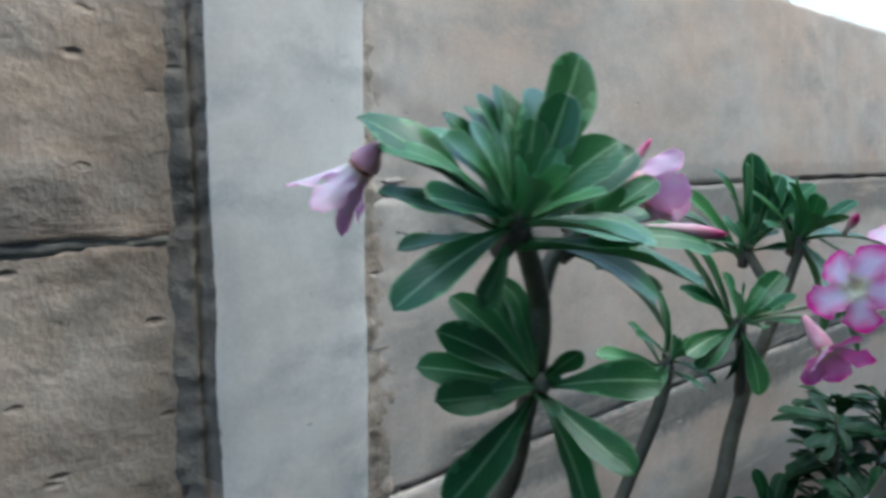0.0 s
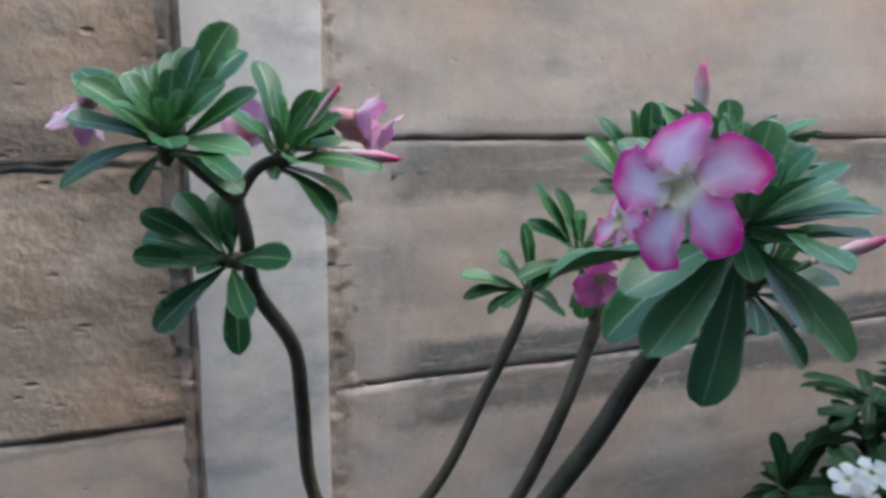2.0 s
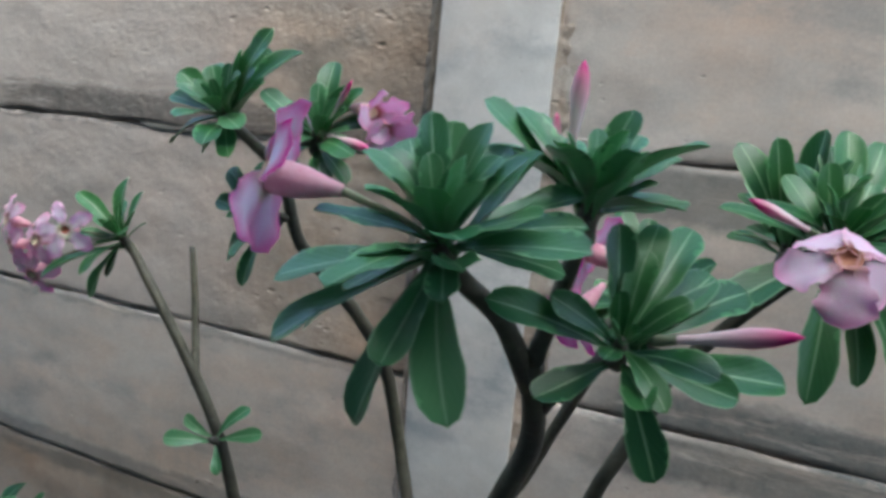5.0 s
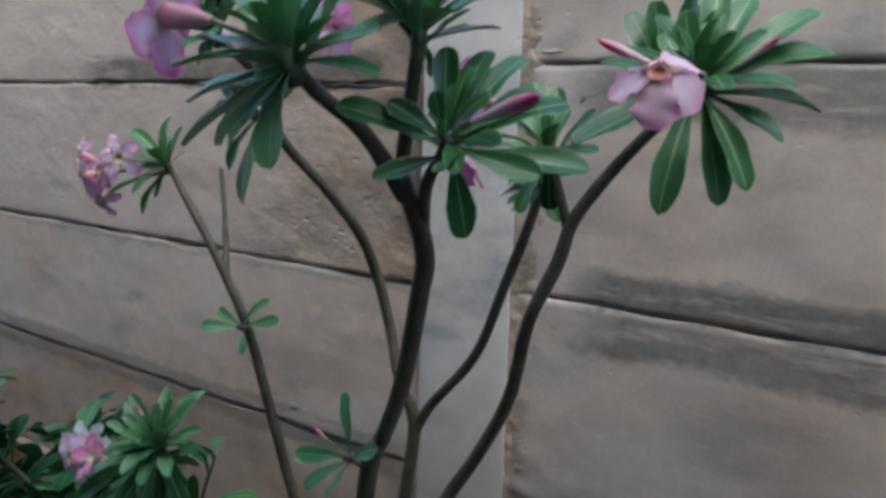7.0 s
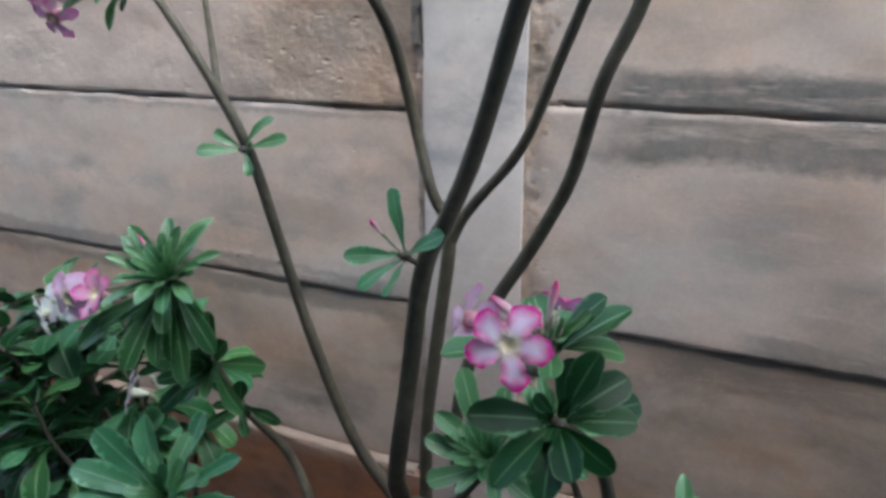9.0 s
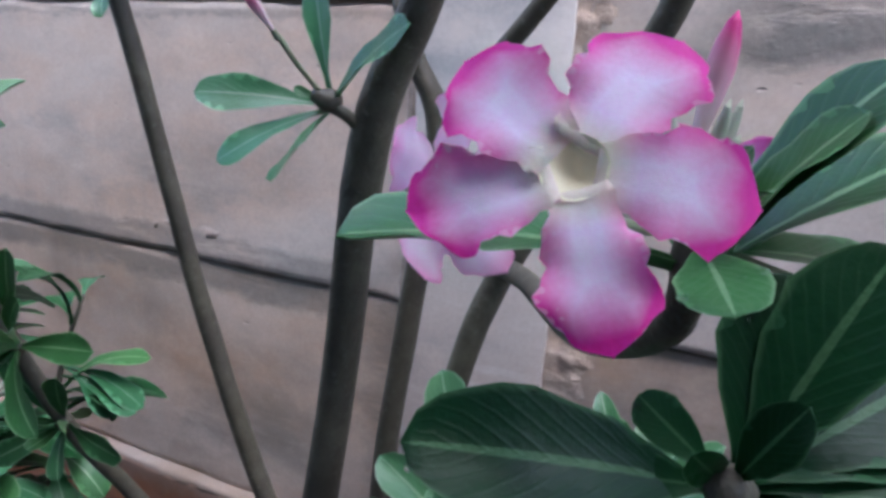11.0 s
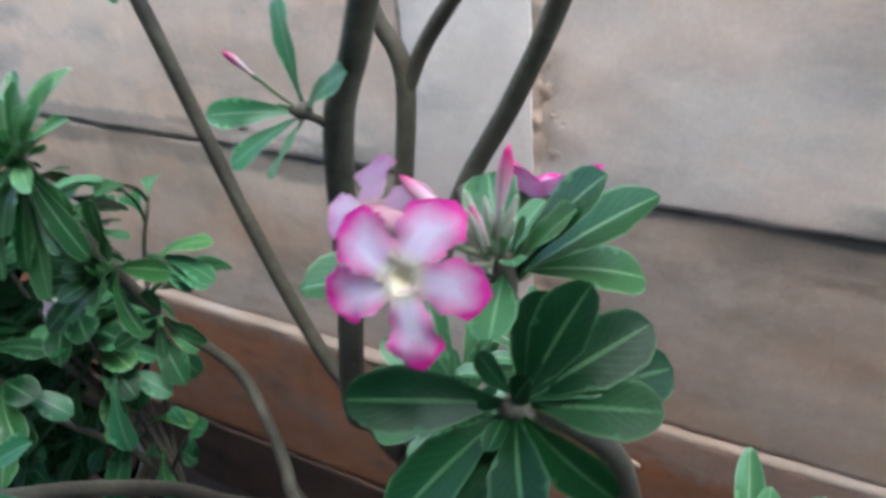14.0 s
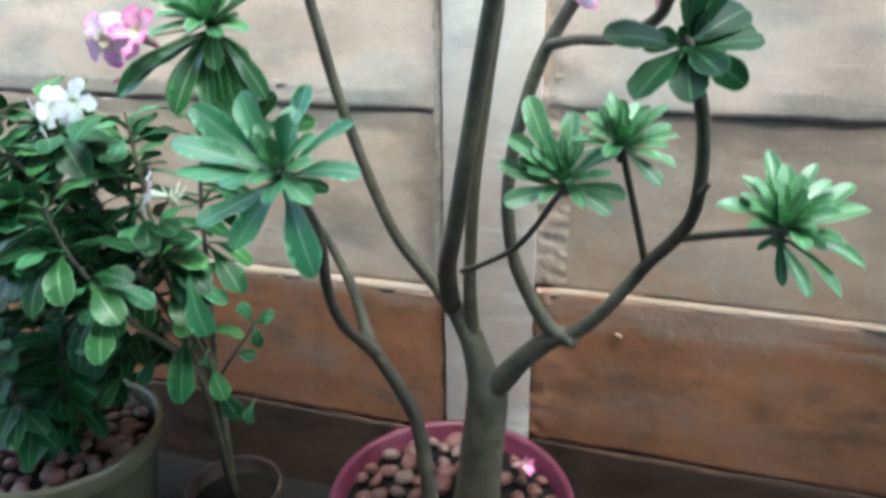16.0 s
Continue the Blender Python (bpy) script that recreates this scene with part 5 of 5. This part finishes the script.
def shrub(name, at, label, stems, leaves, size, meshes, seed, droop=0.2, from_part=0.35, clear=()):
    """Thin stems with leaves set along their upper parts."""
    r = random.Random(seed)
    p = thing(name, at, label, "plant")
    made = []
    for pts in stems:
        part("stem", tube([at if k == 0 else q for k, q in enumerate(pts)], [0.006 - 0.0035 * k / (len(pts) - 1) for k in range(len(pts))], 8, 5), "grey_green_bark", p)
        made.append(spline(pts, 12))
    for k in range(leaves):
        way = made[k % len(made)]
        i = min(len(way) - 2, int(len(way) * (from_part + (1 - from_part) * r.random() ** 0.8)))
        base = way[i]
        ax = (way[i + 1] - way[i - 1]).normalized()
        rad = Matrix.Rotation(2.4 * k + r.uniform(-0.4, 0.4), 3, ax) @ ax.orthogonal().normalized()
        d = (rad + ax * r.uniform(0.0, 0.7) + Vector((0, 0, -droop * r.random()))).normalized()
        ln = size * r.uniform(0.7, 1.2)
        tip = base + d * ln
        tip.y = min(tip.y, -0.02)
        tip.z = max(tip.z, 0.03)
        if any(math.hypot(tip.x - q[0], tip.z - q[2]) < 0.045 or math.hypot((tip.x + base.x) / 2 - q[0], (tip.z + base.z) / 2 - q[2]) < 0.04 for q in clear):
            continue
        leaf(p, base, tip, Vector((0, -0.35, 1)) + ax * 0.4, meshes, r)
    return p


white = shrub("white_flowered_plant", (-0.400, -0.240, HIGH_C - 0.03), "slender shrub with broad drooping leaves and white flowers", [
    [(-0.400, -0.24, 0.145), (-0.398, -0.245, 0.30), (-0.399, -0.25, 0.42), (-0.450, -0.25, 0.545), (-0.470, -0.25, 0.70), (-0.482, -0.25, 0.84)],
    [(-0.400, -0.24, 0.145), (-0.402, -0.24, 0.38), (-0.42, -0.20, 0.55), (-0.44, -0.16, 0.70), (-0.43, -0.13, 0.79)],
    [(-0.400, -0.24, 0.145), (-0.410, -0.25, 0.42), (-0.48, -0.28, 0.60), (-0.545, -0.29, 0.76), (-0.57, -0.30, 0.83)],
    [(-0.400, -0.24, 0.145), (-0.43, -0.27, 0.50), (-0.55, -0.36, 0.76), (-0.62, -0.42, 0.88), (-0.67, -0.44, 0.93)],
    [(-0.400, -0.24, 0.145), (-0.405, -0.24, 0.42), (-0.50, -0.21, 0.62), (-0.60, -0.20, 0.76), (-0.66, -0.22, 0.82)],
    [(-0.400, -0.24, 0.145), (-0.41, -0.27, 0.42), (-0.46, -0.34, 0.55), (-0.50, -0.38, 0.66), (-0.52, -0.39, 0.74)],
    [(-0.400, -0.24, 0.145), (-0.42, -0.26, 0.45), (-0.52, -0.33, 0.62), (-0.60, -0.36, 0.74), (-0.64, -0.37, 0.80)],
    [(-0.400, -0.24, 0.145), (-0.42, -0.24, 0.45), (-0.54, -0.25, 0.58), (-0.66, -0.27, 0.66), (-0.74, -0.28, 0.70)],
], 560, 0.10, SPADE, 31, droop=1.1, from_part=0.48, clear=((-0.412, 0, 0.741), (-0.39, 0, 0.76), (-0.455, 0, 0.72), (-0.55, 0, 0.85)))
part("stem", tube([(-0.395, -0.25, 0.40), (-0.345, -0.26, 0.47), (-0.30, -0.26, 0.53)], [0.003, 0.0024, 0.0018], 8, 5), "grey_green_bark", white)
r = random.Random(12)
for base, tip in (((-0.30, -0.26, 0.53), (-0.262, -0.27, 0.548)), ((-0.303, -0.26, 0.527), (-0.318, -0.27, 0.565)), ((-0.30, -0.26, 0.53), (-0.285, -0.28, 0.500)), ((-0.345, -0.26, 0.47), (-0.30, -0.27, 0.475)), ((-0.395, -0.25, 0.40), (-0.345, -0.27, 0.35)), ((-0.40, -0.25, 0.42), (-0.375, -0.29, 0.48)), ((-0.398, -0.25, 0.44), (-0.352, -0.29, 0.40))):
    leaf(white, base, tip, Vector((0, -0.6, 1)), SPADE, r)
for base, tip in (((-0.478, -0.27, 0.632), (-0.522, -0.33, 0.618)), ((-0.495, -0.27, 0.589), (-0.551, -0.34, 0.515)), ((-0.441, -0.27, 0.617), (-0.442, -0.33, 0.534)), ((-0.397, -0.27, 0.622), (-0.335, -0.33, 0.536)), ((-0.518, -0.26, 0.429), (-0.564, -0.33, 0.375)), ((-0.48, -0.26, 0.452), (-0.481, -0.32, 0.421)), ((-0.314, -0.26, 0.397), (-0.324, -0.28, 0.355)), ((-0.486, -0.28, 0.657), (-0.526, -0.34, 0.653)), ((-0.446, -0.26, 0.579), (-0.408, -0.28, 0.535))):
    leaf(white, base, tip, Vector((0, -0.7, 0.6)), SPADE[:6], r)
part("stem", tube([(-0.402, -0.245, 0.30), (-0.425, -0.255, 0.45), (-0.445, -0.265, 0.585), (-0.455, -0.268, 0.64)], [0.0045, 0.0038, 0.0032, 0.0024], 8, 5), "grey_green_bark", white)
for k, (at, face) in enumerate((((-0.412, -0.313, 0.741), (-0.70, -0.64, 0.28)), ((-0.557, -0.302, 0.852), (0.1, -0.9, 0.2)), ((-0.518, -0.305, 0.862), (0.5, -0.8, 0.2)), ((-0.575, -0.310, 0.835), (-0.6, -0.6, -0.2)))):
    flower(white, at, face, 0.033, 25 * k, "petal_white", "tube_white", cup=6, tube_len=0.026, tube_mat="tube_white", stalk=(at[0] + 0.035, at[1] + 0.02, at[2] - 0.022), seed=40 + k, narrow=0.85)
for k in range(8):
    a = k * 0.8
    bud(white, (-0.436, -0.238, 0.700), (-0.425 + 0.02 * math.cos(a), -0.240 + 0.016 * math.sin(a), 0.722 + 0.006 * (k % 3)), 0.0022, "tube_white")

r = random.Random(5)
olive_stems = []
for k in range(11):
    a = k * 2.4
    d = 0.05 + 0.012 * k
    olive_stems.append([(POT_B[0], POT_B[1], HIGH_B - 0.035), (POT_B[0] + 0.5 * d * math.cos(a), POT_B[1] + 0.5 * d * math.sin(a), 0.36), (POT_B[0] + d * math.cos(a), POT_B[1] + d * math.sin(a) * 0.8, 0.42 + 0.025 * (k % 4)), (POT_B[0] + 1.2 * d * math.cos(a), POT_B[1] + 1.1 * d * math.sin(a) * 0.8, 0.48 + 0.035 * (k % 4))])
bushy = shrub("leafy_bush", (POT_B[0], POT_B[1], HIGH_B - 0.035), "dense dark-leaved bush in the olive pot, a coral flower", olive_stems, 430, 0.066, OVATE, 52, droop=0.6, from_part=0.06)
flower(bushy, (-0.735, -0.270, 0.492), (0.5, -0.8, 0.3), 0.016, 0, "petal_coral", cup=20, tube_len=0.018, seed=60)
bud(bushy, (-0.742, -0.262, 0.474), (-0.712, -0.285, 0.500), 0.004)

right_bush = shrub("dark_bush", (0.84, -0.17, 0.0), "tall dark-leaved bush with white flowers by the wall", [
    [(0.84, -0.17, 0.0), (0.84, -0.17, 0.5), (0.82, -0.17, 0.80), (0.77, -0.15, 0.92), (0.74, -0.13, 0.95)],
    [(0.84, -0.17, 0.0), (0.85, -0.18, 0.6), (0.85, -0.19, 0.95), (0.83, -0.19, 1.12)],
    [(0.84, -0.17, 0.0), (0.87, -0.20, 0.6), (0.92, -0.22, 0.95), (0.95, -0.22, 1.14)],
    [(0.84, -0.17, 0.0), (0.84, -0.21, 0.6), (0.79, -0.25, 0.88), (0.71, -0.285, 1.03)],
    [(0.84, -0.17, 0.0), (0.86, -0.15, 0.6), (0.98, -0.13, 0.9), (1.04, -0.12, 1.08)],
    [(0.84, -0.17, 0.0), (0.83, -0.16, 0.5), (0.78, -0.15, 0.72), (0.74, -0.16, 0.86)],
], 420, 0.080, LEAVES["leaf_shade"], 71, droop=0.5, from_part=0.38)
for k, at in enumerate(((0.655, -0.305, 1.066), (0.690, -0.310, 1.070), (0.668, -0.318, 1.045))):
    flower(right_bush, at, (-0.5, -0.6, 0.6), 0.022, 30 * k, "petal_white", "tube_white", tube_len=0.026, tube_mat="tube_white", stalk=(0.705, -0.285, 1.03), seed=80 + k)
